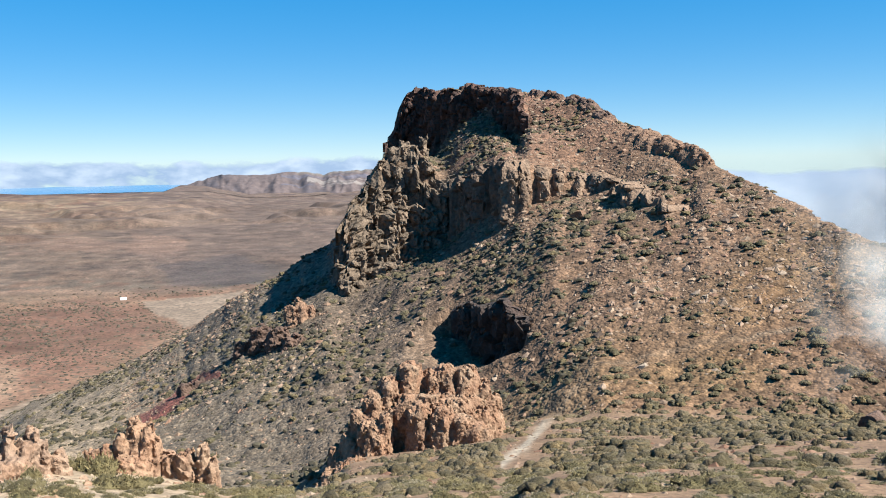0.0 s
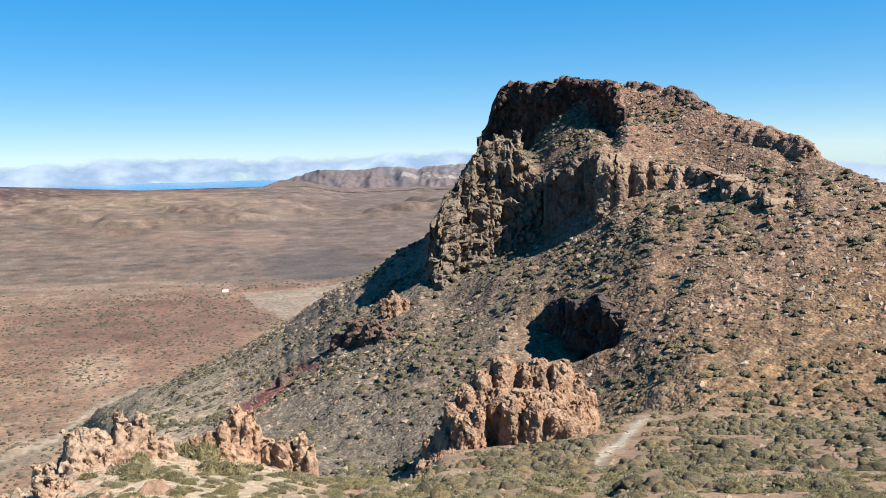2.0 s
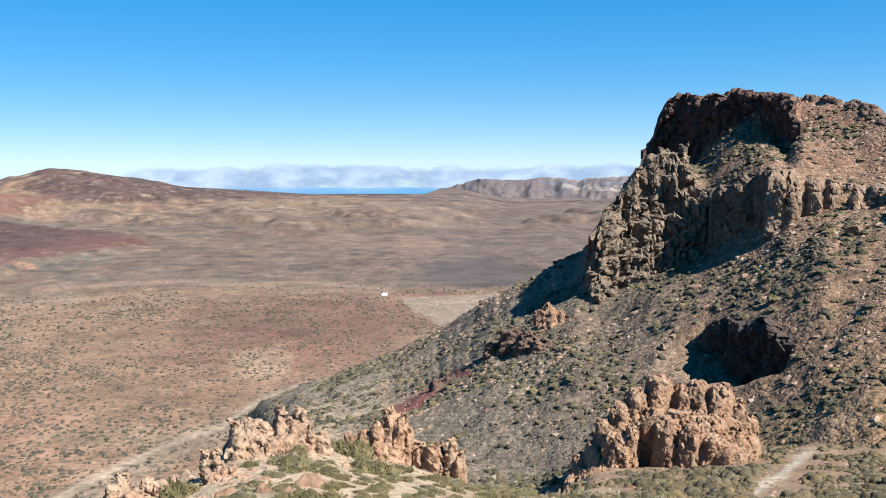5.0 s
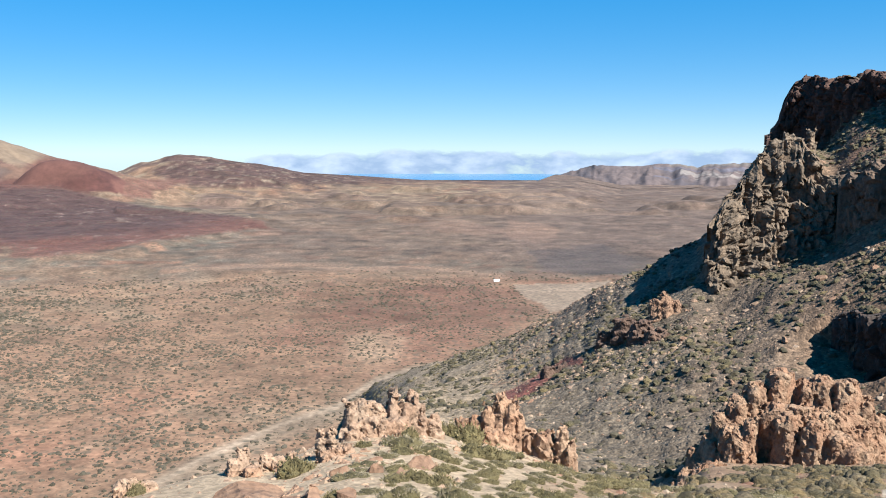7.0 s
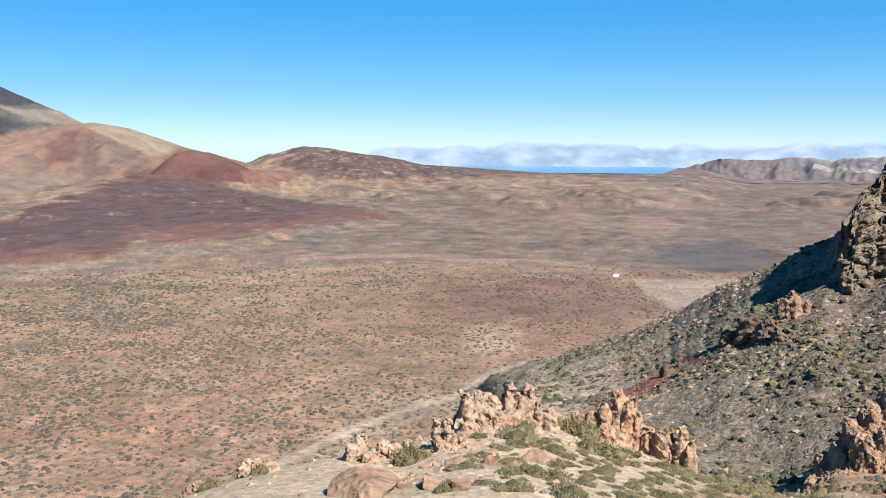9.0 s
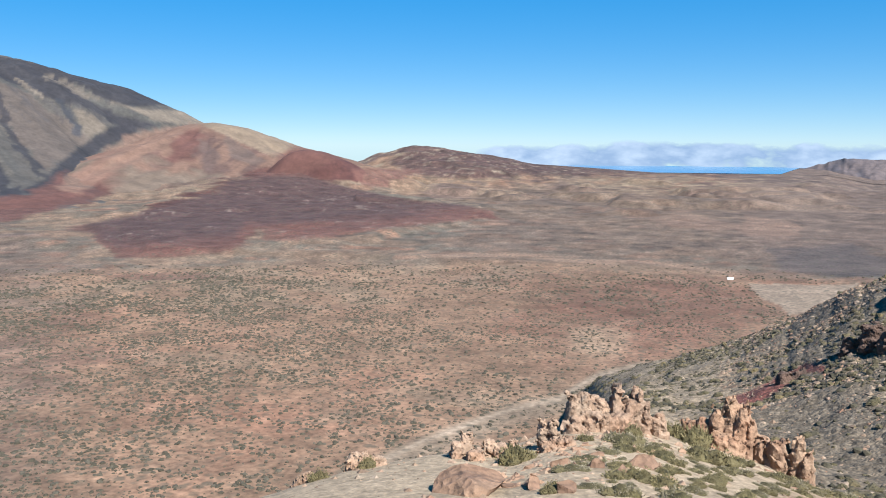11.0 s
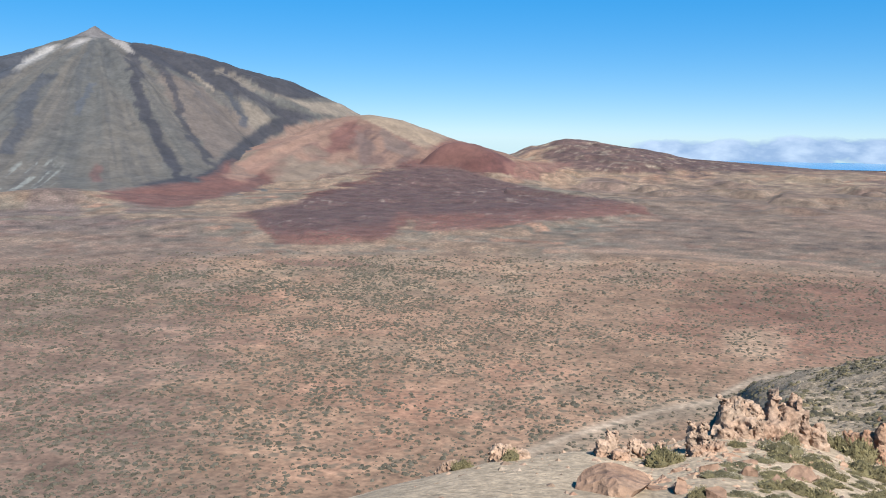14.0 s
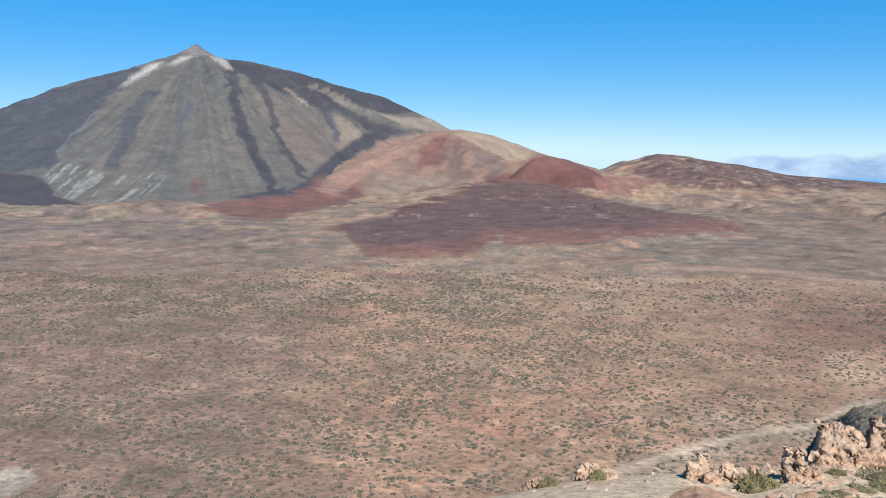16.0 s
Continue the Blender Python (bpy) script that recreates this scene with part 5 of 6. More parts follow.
def crags(label, mat, blobs, seed, lump=0.8, cell=0.2, rough=0.5, angles=False, tall=1.5):
    """A weathered outcrop: lumps and cracks in space over a root of blobs (bearing, range, height or angle of the top, half width, half depth)."""
    B = np.array(blobs, float)
    if angles:
        B[:, 2] = rise(B[:, 2])
    az0, d0 = B[:, 0].mean(), B[:, 1].mean()
    wide = (np.abs(B[:, 0] - az0) * d0 / 57.3 + B[:, 3]).max() + 4 * cell + 0.6 * lump
    deep = (np.abs(B[:, 1] - d0) + B[:, 4]).max() + 4 * cell + 0.6 * lump
    lx, ly = np.arange(-wide, wide, cell), np.arange(-deep, deep, cell)
    LX, LY = np.meshgrid(lx, ly, indexing="ij")
    AZ_, D_ = az0 - LX / d0 * 57.3, d0 + LY
    g = ground_z(AZ_.ravel(), D_.ravel()).reshape(LX.shape)
    env = np.full(LX.shape, -1.5)
    for a, d, h, w, p in B:
        q = ((AZ_ - a) * d / 57.3 / w) ** 2 + ((D_ - d) / p) ** 2
        q = q * (1 + 0.4 * fbm(LX / lump / 2.5 + a, LY / lump / 2.5 + seed, 3))
        top = d * h - g if angles else h
        env = np.maximum(env, np.where(top > 0.05, top * np.clip(1.04 - q ** 2.5, -1.0, 1.04), -1.5))
    z0, z1 = (g - 1.2).min() if g.max() - g.min() < 3 else g.min() - 0.8, (g + env).max() + 0.8 * lump
    lz = np.arange(z0, z1 + cell, cell)
    gx, gy = np.gradient(env, cell)
    H = lz[None, None, :] - g[..., None]
    f = (env[..., None] - H) / np.sqrt(1 + gx ** 2 + gy ** 2)[..., None]
    X, Y, Z = np.broadcast_arrays(LX[..., None], LY[..., None], lz[None, None, :] / tall)
    near = np.abs(f) < 1.6 * lump
    x, y, z = X[near], Y[near], Z[near]
    w = 0.35 * lump
    x, y = x + w * fbm(z / lump + seed, y / lump, 2), y + w * fbm(x / lump, z / lump + seed, 2)
    t1, c1 = facets3(x / lump, y / lump, z / lump, seed)
    t2, c2 = facets3(x / lump * 2.6, y / lump * 2.6, z / lump * 2.6, seed + 9)
    f = f.copy()
    f[near] += lump * rough * np.minimum(1.0 * t1 - 0.5 * c1 + 0.55 * t2 - 0.35 * c2, 0.36)
    f = np.where(H < -1.0, -1.0, f)
    f[0], f[-1], f[:, 0], f[:, -1], f[..., 0], f[..., -1] = (-1.0,) * 6
    v, faces = surface_net(f)
    group = np.arange(len(v))          # keep the largest piece that hangs together
    while True:
        least = group[faces].min(1)
        after = group.copy()
        np.minimum.at(after, faces.ravel(), np.repeat(least, 4))
        after = after[after]
        if (after == group).all():
            break
        group = after
    main = np.argmax(np.bincount(group))
    sunk = H[tuple(np.clip(np.round(v).astype(int), 0, np.array(H.shape) - 1).T)] < -0.45
    faces = faces[(group[faces[:, 0]] == main) & ~sunk[faces].all(1)]
    used, back = np.unique(faces, return_inverse=True)
    v = v[used] * cell
    px, py, pz = v[:, 0] + lx[0], v[:, 1] + ly[0], v[:, 2] + lz[0]
    wx, wy = place(az0 - px / d0 * 57.3, d0 + py)
    pts = np.stack([wx, wy, pz], -1)
    x0, y0 = place(az0, d0)
    root = np.array([float(x0), float(y0), float(ground_z(np.array([az0]), np.array([d0]))[0])])
    ob = new("rock_outcrop", mesh_from("rock_outcrop", pts - root, back.reshape(faces.shape), mat, False))
    ob.location = root
    rs = np.random.RandomState(seed)
    count = min(70, len(pts) // 60)
    high = pz - np.interp(pz, [pz.min(), pz.max()], [pz.min(), pz.min()])
    pick = rs.choice(len(pts), count, p=(high + 0.3) / (high + 0.3).sum())
    sizes = lump * (0.25 + 0.5 * rs.uniform(0, 1, count) ** 2)
    blocks(ob, pts[pick] - np.stack([0 * sizes, 0 * sizes, 0.2 * sizes], -1), sizes, mat, 1.0, root, seed)
    return tagged(ob, label, "rock outcrop")


crags("tan rock pillar at the corner of the cliff band", M_CLIFF_TAN_LIT, [(-29.5, 180.5, 8.6, 1.4, 1.4), (-30.2, 180, 5.5, 1.2, 1.2)], 47, 1.5, 0.3)
# the orange outcrop below the saddle
crags("knobbly orange tuff outcrop with a dark cleft", M_ORANGE,
      [(-18.2, 90, -17.6, 1.5, 1.8), (-18.9, 90, -16.9, 1.5, 2.2), (-19.5, 91, -15.5, 1.4, 2.4), (-20.4, 92, -14.4, 1.7, 2.6), (-21.4, 93, -13.7, 1.8, 3.0), (-22.9, 94, -12.9, 2.0, 3.0), (-24.3, 94, -13.3, 1.8, 2.6),
       (-25.2, 94, -13.0, 1.6, 2.6), (-26.4, 94, -13.1, 2.0, 2.6), (-27.3, 94.5, -13.8, 1.6, 2.2), (-28.0, 95, -14.8, 1.4, 1.8),
       (-20.2, 88.5, -16.2, 1.8, 2.2), (-21.1, 88.5, -15.6, 1.0, 2.0), (-23.3, 88.5, -15.3, 1.5, 2.2), (-24.8, 88, -15.5, 1.7, 2.2), (-26.2, 87.5, -16.0, 1.7, 2.0), (-27.2, 87, -16.5, 1.5, 1.8),
       (-23.8, 91.5, -14.7, 6.6, 3.0), (-17.8, 83, -18.9, 1.4, 1.6), (-18.8, 83, -18.7, 1.4, 1.6), (-17.1, 81, -19.8, 1.2, 1.4)], 3, 1.0, 0.17, 0.42, True, 1.7)
# the pinnacles along the sandy spur
crags("weathered pink tuff towers on the sandy crest", M_PINK,
      [(3.95, 42.4, -15.5, 0.42, 0.7), (3.3, 42.6, -15.25, 0.5, 0.8), (2.3, 43, -15.5, 0.7, 0.9), (1.25, 43, -14.85, 0.38, 0.7), (0.4, 43.2, -15.5, 0.5, 0.8), (-0.1, 43.3, -14.9, 0.42, 0.7), (-0.5, 43.3, -15.6, 0.32, 0.6),
       (1.8, 42.1, -16.4, 1.8, 0.8), (-1.4, 43.4, -16.2, 0.5, 0.6), (3.9, 41.4, -17.0, 0.6, 0.6)], 7, 0.75, 0.085, 0.34, True, 1.2)
crags("orange tuff wall with a tall leaning tower", M_ORANGE,
      [(-3.2, 46.8, -16.5, 0.5, 0.6), (-4.1, 46.8, -16.2, 0.6, 0.7), (-4.9, 46.8, -15.7, 0.5, 0.7), (-5.7, 46.8, -14.95, 0.62, 0.8), (-6.4, 46.6, -15.3, 0.5, 0.8), (-6.8, 46.4, -16.4, 0.5, 0.7), (-7.6, 46.3, -17.2, 0.8, 0.7),
       (-8.6, 46, -17.2, 0.6, 0.7), (-9.7, 45.8, -16.9, 0.42, 0.6), (-10.2, 45.6, -17.8, 0.4, 0.6), (-5.6, 46, -17.0, 1.0, 0.8)], 9, 0.75, 0.085, 0.34, True, 1.6)
crags("pink tuff tower beside a green bush", M_PINK, [(5.85, 38.6, -17.15, 0.32, 0.45), (5.2, 38.6, -16.95, 0.36, 0.45), (4.3, 38, -17.9, 0.5, 0.5), (5.4, 37.6, -18.2, 0.6, 0.5)], 12, 0.5, 0.07, 0.36, True, 1.2)
crags("small pink tuff towers on the crest", M_PINK, [(10.8, 38.6, -18.0, 0.36, 0.5), (11.4, 38.2, -18.5, 0.4, 0.5), (10.2, 37.6, -19.0, 0.5, 0.5)], 14, 0.42, 0.065, 0.38, True, 1.2)
crags("small pink tuff towers on the crest", M_PINK, [(9.3, 38.8, -18.35, 0.3, 0.45), (8.5, 38.6, -18.6, 0.4, 0.45), (7.8, 38.6, -18.3, 0.28, 0.4)], 15, 0.42, 0.065, 0.38, True, 1.2)
crags("low pale tuff stump at the sandy edge", M_PINK, [(18.0, 37.3, 0.75, 0.5, 0.5), (16.9, 37.4, 0.4, 0.5, 0.5)], 16, 0.3, 0.065, 0.5)
crags("low pale tuff stump at the sandy edge", M_PINK, [(21.2, 36, 0.4, 0.6, 0.5)], 18, 0.3, 0.065, 0.5)

BOULDERS = [  # bearing, range, size, stretch, turn
    (11.2, 30.6, 3.3, (1.0, 0.95, 0.8), 20), (7.2, 31.2, 1.5, (1.2, 1.0, 0.75), 60), (6.4, 30.6, 1.2, (1, 1, 0.8), 10), (6.6, 34.5, 0.9, (1.2, 0.9, 0.6), 30),
    (-0.2, 34.6, 1.5, (1.25, 0.9, 0.75), 35), (2.4, 33.8, 1.1, (1, 1, 0.9), 80), (4.3, 29.6, 1.1, (1, 1, 0.8), 10), (0.75, 33.2, 0.7, (1, 1, 0.8), 50),
    (1.4, 35.4, 0.6, (1, 1, 0.9), 70), (4.5, 34.0, 0.9, (1.2, 1, 0.8), 20), (3.7, 34.0, 0.6, (1, 0.8, 0.8), 65), (2.7, 35.6, 0.9, (1.3, 1, 0.7), 15), (-1.4, 38.6, 0.6, (1, 1, 0.8), 35),
    (9.0, 33.2, 0.7, (1, 1, 0.8), 80), (3.4, 37.0, 0.7, (1.2, 0.9, 0.7), 5), (5.3, 33.0, 0.6, (1, 1, 0.8), 25), (1.9, 37.4, 0.8, (1.1, 1, 0.8), 45), (8.0, 36.4, 0.5, (1, 1, 0.8), 15)]
for k, (az, d, size, st, turn) in enumerate(BOULDERS):
    boulder(az, d, size, M_BLOCK, "angular brown tuff block on pale sand", 30 + k, st, turn, sink=0.36, group="blocks on the crest")
HILL_BLOCKS = [(-33.7, 168, 3.4, M_BLOCK), (-24.7, 175, 3.0, M_BLOCK), (-22.9, 152, 1.8, M_BLOCK), (-27.6, 168, 2.4, M_BLOCK), (-31.5, 160, 2.0, M_BLOCK), (-36, 150, 2.4, M_BLOCK),
               (-39, 150, 2.6, M_BLOCK), (-20, 140, 1.8, M_BLOCK), (-42, 140, 2.2, M_BLOCK), (-17, 165, 2.0, M_BLOCK)]
for k, (az, d, size, mat) in enumerate(HILL_BLOCKS):
    boulder(az, d, size, mat, "weathered brown boulder on the hillside", 60 + k, (1.2, 0.9, 0.9), 40 * k, sub=3, group="boulders on the hill")
boulder(-50.9, 74, 3.2, M_REDROCK, "large dark red boulder among low scrub", 80, (1.3, 1, 0.85), 15)
boulder(-48.9, 72, 1.5, M_REDROCK, "reddish boulder among low scrub", 81, (1.3, 1, 0.7), 70)
crags("tan and dark rock arch jutting from the scree slope", M_BLOCK, [(-15.4, 183, -8.9, 1.8, 1.8), (-16.0, 183, -8.45, 2.0, 1.8), (-16.6, 183.5, -8.7, 1.3, 1.6), (-17.4, 183, -9.3, 1.3, 1.4)], 21, 1.7, 0.3, 0.45, True)
crags("dark overhanging rock ledge on the scree slope", M_REDROCK, [(-12.3, 180, -11.0, 2.4, 1.6), (-13.4, 178, -10.1, 2.6, 1.7), (-14.5, 174.5, -10.2, 2.6, 1.8), (-15.5, 171.5, -10.7, 2.2, 1.8)], 24, 1.8, 0.3, 0.5, True, 0.8)
crags("low red crag at the head of a red gully", M_REDROCK, [(-8.7, 176, 2.0, 1.6, 1.6), (-9.4, 178, 1.4, 1.8, 1.6)], 27, 1.0, 0.3)
crags("low pale brown rock step at the end of the ridge", M_BLOCK, [(-41.0, 178, 1.9, 2.6, 3.6), (-40.2, 182, 2.1, 3.0, 4.2), (-39.2, 187.5, 1.8, 3.4, 4.8), (-38.2, 193, 1.3, 3.4, 4.8), (-37.3, 198, 0.9, 3.2, 4.4)], 31, 1.8, 0.36, 0.3, False, 1.0)
crags("red-brown crags on the shoulder below the summit cliff", M_CLIFF, [(-22.0, 214, 0.9, 1.7, 2.4), (-22.7, 215, 1.25, 1.5, 2.4), (-23.3, 216, 0.95, 1.5, 2.2), (-23.9, 217, 1.35, 1.3, 2.0)], 37, 1.6, 0.33, 0.65, True)
crags("jagged red-brown rocks along the summit edge", M_CLIFF_RED_SHADE,
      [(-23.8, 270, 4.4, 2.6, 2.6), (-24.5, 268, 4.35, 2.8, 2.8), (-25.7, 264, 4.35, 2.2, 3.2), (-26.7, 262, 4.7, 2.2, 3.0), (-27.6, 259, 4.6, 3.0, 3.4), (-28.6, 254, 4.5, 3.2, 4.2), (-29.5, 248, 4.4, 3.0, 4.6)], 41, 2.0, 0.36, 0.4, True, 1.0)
crags("dark boulders heaped on the summit ridge", M_REDROCK,
      [(-31.2, 236, 1.1, 2.8, 3.4), (-32.0, 231.5, 1.7, 2.2, 3.6), (-32.5, 229.5, 1.2, 2.2, 3.6), (-33.4, 224, 1.0, 3.0, 4.2), (-34.3, 218, 1.0, 3.0, 4.4), (-35.2, 212, 0.7, 2.8, 4.2)], 43, 1.6, 0.36, 0.4, False, 1.0)


# ---- scattered stones and scrub ----
def scatter(name, protos, places, mat, label, category, sink=0.2, smooth=False):
    """Many small pieces as one object; places: rows of bearing, range, size, height factor, turn."""
    vs, fs, base = [], [], 0
    P = np.array(places)
    z = ground_z(P[:, 0], P[:, 1])
    x, y = place(P[:, 0], P[:, 1])
    pick = np.random.RandomState(3).randint(0, len(protos), len(P))
    for k, (v, f) in enumerate(protos):
        sel = np.where(pick == k)[0]
        c, s = np.cos(P[sel, 4]), np.sin(P[sel, 4])
        size = P[sel, 2]
        vx = (v[None, :, 0] * c[:, None] - v[None, :, 1] * s[:, None]) * size[:, None] + x[sel, None]
        vy = (v[None, :, 0] * s[:, None] + v[None, :, 1] * c[:, None]) * size[:, None] + y[sel, None]
        vz = v[None, :, 2] * (size * P[sel, 3])[:, None] + (z[sel] - sink * size * P[sel, 3])[:, None]
        vs.append(np.stack([vx, vy, vz], -1).reshape(-1, 3))
        fs.append((f[None] + (np.arange(len(sel)) * len(v))[:, None, None]).reshape(-1, 3) + base)
        base += len(sel) * len(v)
    ob = new(name, mesh_from(name, np.concatenate(vs), np.concatenate(fs), mat, smooth))
    return tagged(ob, label, category, kind="stuff")


def dome_proto(seed, n=5):
    """A low ragged mound of leaves for far ground."""
    rs = np.random.RandomState(seed + 300)
    t = (np.arange(n) + rs.uniform(-0.25, 0.25, n)) / n * 6.283
    low = np.stack([np.cos(t), np.sin(t), 0 * t], -1) * (rs.uniform(0.34, 0.66, n)[:, None])
    up = np.stack([np.cos(t + 0.5), np.sin(t + 0.5), 0 * t], -1) * (rs.uniform(0.24, 0.46, n)[:, None]) + np.stack([0 * t, 0 * t, rs.uniform(0.28, 0.5, n)], -1)
    v = np.concatenate([low, up, [(rs.uniform(-0.1, 0.1), rs.uniform(-0.1, 0.1), rs.uniform(0.45, 0.62))]])
    f = []
    for k in range(n):
        q = (k + 1) % n
        f += [(k, q, n + k), (q, n + q, n + k), (n + k, n + q, 2 * n)]
    return v, np.array(f)


R = np.random.RandomState(21)


def sample(n, a0, a1, d0, d1, keep):
    """Places spread evenly over a sector, thinned by keep(az, d, x, y)."""
    a = R.uniform(a0, a1, n)
    d = np.sqrt(R.uniform(d0 * d0, d1 * d1, n))
    x, y = place(a, d)
    k = R.uniform(0, 1, n) < keep(a, d, x, y)
    return a[k], d[k]


def kind_at(a, d):
    i = np.clip(np.round((a - AZ[0]) / 0.155).astype(int), 0, int(view.sum()) - 1)
    return KIND[i, np.clip(np.searchsorted(RANGE, d), 0, NR - 1)]


def rows_of(a, d, lo, hi, flat0=0.6, flat1=1.0):
    n = len(a)
    return np.stack([a, d, lo + (hi - lo) * R.uniform(0, 1, n) ** 2.4, R.uniform(flat0, flat1, n), R.uniform(0, 6.28, n)], -1)


def valley_keep(a, d, x, y):
    td = np.interp(a, [r[0] for r in TRACK[::-1]], [r[1] for r in TRACK[::-1]])
    track = (np.abs(d - td) < 7) & (a < 21.5) & (a > -2)
    pan = ((a - 54.2) / 2.1) ** 2 + ((d - 376) / 16) ** 2 < 1.1
    drift = fbm(a / 1.6 + 3, np.log(d) * 26, 3)          # lines of bushes along the old watercourses
    dense = (0.22 + 0.78 * step01(0.6 * fbm(x / 60, y / 60, 4) + 0.6 * drift, -0.4, 0.5)) * (1 - step01(d, 860, 1040)) * np.interp(a, [-2, 12, 24], [0.42, 0.55, 1.0])
    return dense * (kind_at(a, d) == 0) * ~track * ~pan * ~in_outline(a, d, PALE_FIELD) * ~in_outline(a, d, LAVA)


TUFTS = [dome_proto(k, 5) for k in range(9)]
TUFTS_FAR = [dome_proto(k + 20, 4) for k in range(6)]
a, d = sample(54000, -6, 57, 320, 700, valley_keep)
scatter("valley_scrub", TUFTS, rows_of(a, d, 0.7, 3.0, 0.45, 0.8), M_SCRUB, "grey-green desert bushes dotted over the plain", "scrub", 0.05)
a, d = sample(50000, -14, 57, 700, 1040, valley_keep)
scatter("valley_scrub", TUFTS_FAR, rows_of(a, d, 1.2, 4.2, 0.4, 0.75), M_SCRUB, "small dark bushes over the distant plain", "scrub", 0.05)


def steep(a, d):
    return np.abs(ground_z(a, d + 1.5) - ground_z(a, d - 1.5)) / 3.0


def off_path(a, d, wide):
    return ~((a > -46) & (a < -28.5) & (path_off(a, d) < wide))


def hill_keep(a, d, x, y):
    lush = 0.10 + 0.9 * step01(fbm(x / 15, y / 15, 3) + 0.5 * step01(-d, -170, -120) * (a < -27), -0.3, 0.6)
    lush = lush * np.where((a < -27) & (d < 175), 1.0, np.where((a > -12) & (d > 200), 0.4, 0.8))
    return lush * (red_gully(a, d, ground_z(a, d)) < 0.4) * (kind_at(a, d) == 1) * (steep(a, d) < 1.1) * off_path(a, d, 2.0)


def stone_keep(a, d, x, y):
    lane = 0.12 + 0.88 * step01(fbm(x / 18 + 4, y / 18, 4) + 0.7 * (a < -28) * step01(d, 120, 165), -0.1, 0.8)
    return lane * (1 - 0.9 * red_gully(a, d, ground_z(a, d))) * (kind_at(a, d) == 1) * (steep(a, d) < 1.3) * off_path(a, d, 2.4)


STONES = [boulder_arrays(k, 6, 1, 0.8) for k in range(8)]


def pebble(seed):
    """A small angular stone of eight faces."""
    rs = np.random.RandomState(seed)
    v = np.array([(0.5, 0, 0), (-0.5, 0, 0), (0, 0.5, 0), (0, -0.5, 0), (0, 0, 0.4), (0, 0, -0.4)]) * rs.uniform(0.7, 1.2, (6, 1)) + rs.uniform(-0.12, 0.12, (6, 3))
    return v, np.array([(0, 2, 4), (2, 1, 4), (1, 3, 4), (3, 0, 4), (2, 0, 5), (1, 2, 5), (3, 1, 5), (0, 3, 5)])


PEBBLES = [pebble(k) for k in range(10)]
a, d = sample(20000, -56, -5, 98, 300, stone_keep)
scatter("hill_stones", STONES, rows_of(a, d, 0.5, 2.3, 0.7, 1.1), M_STONES, "loose brown stones littering the hillside", "stones", 0.2)
a, d = sample(70000, -56, -5, 98, 290, stone_keep)
scatter("hill_pebbles", PEBBLES, rows_of(a, d, 0.25, 0.8, 0.7, 1.1), M_STONES, "small loose stones and scree on the hillside", "stones", 0.1)


def spur_keep(a, d, x, y):
    return (kind_at(a, d) == 5) * (0.3 + 0.7 * step01(fbm(x / 5, y / 5, 3), -0.3, 0.5))


a, d = sample(14000, -56, 24, 28, 100, spur_keep)
scatter("spur_stones", PEBBLES, rows_of(a, d, 0.07, 0.75, 0.6, 1.0), M_STONES, "small stones on the sandy spur", "stones", 0.2)


a, d = sample(1100, -3, 12, 31, 42.5, lambda a, d, x, y: 0.3 + 0.7 * step01(fbm(x / 1.6, y / 1.6, 3), -0.2, 0.5))
scatter("crest_rubble", [(v, f) for v, f in BLOCK_SHAPES], rows_of(a, d, 0.08, 0.8, 0.7, 1.1), M_PINK, "broken tuff rubble below the towers", "stones", 0.15)


# ---- shrubs near the viewpoint ----
def shrub_mesh(seed, mat, tufts=420, upright=0.6, flat=0.55, coarse=1.3):
    """A broom bush about 2 m across: several lobes bristling with short twigs."""
    rnd = random.Random(seed)
    lobes = [(rnd.uniform(-0.6, 0.6), rnd.uniform(-0.55, 0.55), rnd.uniform(0.35, 0.6)) for _ in range(rnd.randint(4, 7))] + [(0, 0, 0.7)]
    vs, fs = [], []
    for k in range(tufts):
        lx, ly, lr = rnd.choice(lobes)
        t, c = rnd.uniform(0, 6.283), rnd.uniform(0.02, 1) ** 0.8
        s = math.sqrt(max(0, 1 - c * c))
        n = Vector((s * math.cos(t), s * math.sin(t), c))
        base = Vector((lx, ly, 0)) + Vector((n.x * lr, n.y * lr, n.z * lr * flat * 1.7)) * rnd.uniform(0.75, 0.98)
        way = (n + Vector((rnd.uniform(-.4, .4), rnd.uniform(-.4, .4), upright))).normalized()
        ln, w = rnd.uniform(0.07, 0.17) * coarse, rnd.uniform(0.022, 0.045) * coarse
        side = way.cross(Vector((rnd.uniform(-1, 1), rnd.uniform(-1, 1), rnd.uniform(-1, 1)))).normalized() * w
        up = way.cross(side).normalized() * w
        b = len(vs)
        vs += [base - side, base + side, base + up, base + way * ln + side * 0.2]
        fs += [(b, b + 1, b + 3), (b + 1, b + 2, b + 3), (b + 2, b, b + 3)]
    return mesh_from("foliage", np.array([v[:] for v in vs]), np.array(fs), mat), lobes


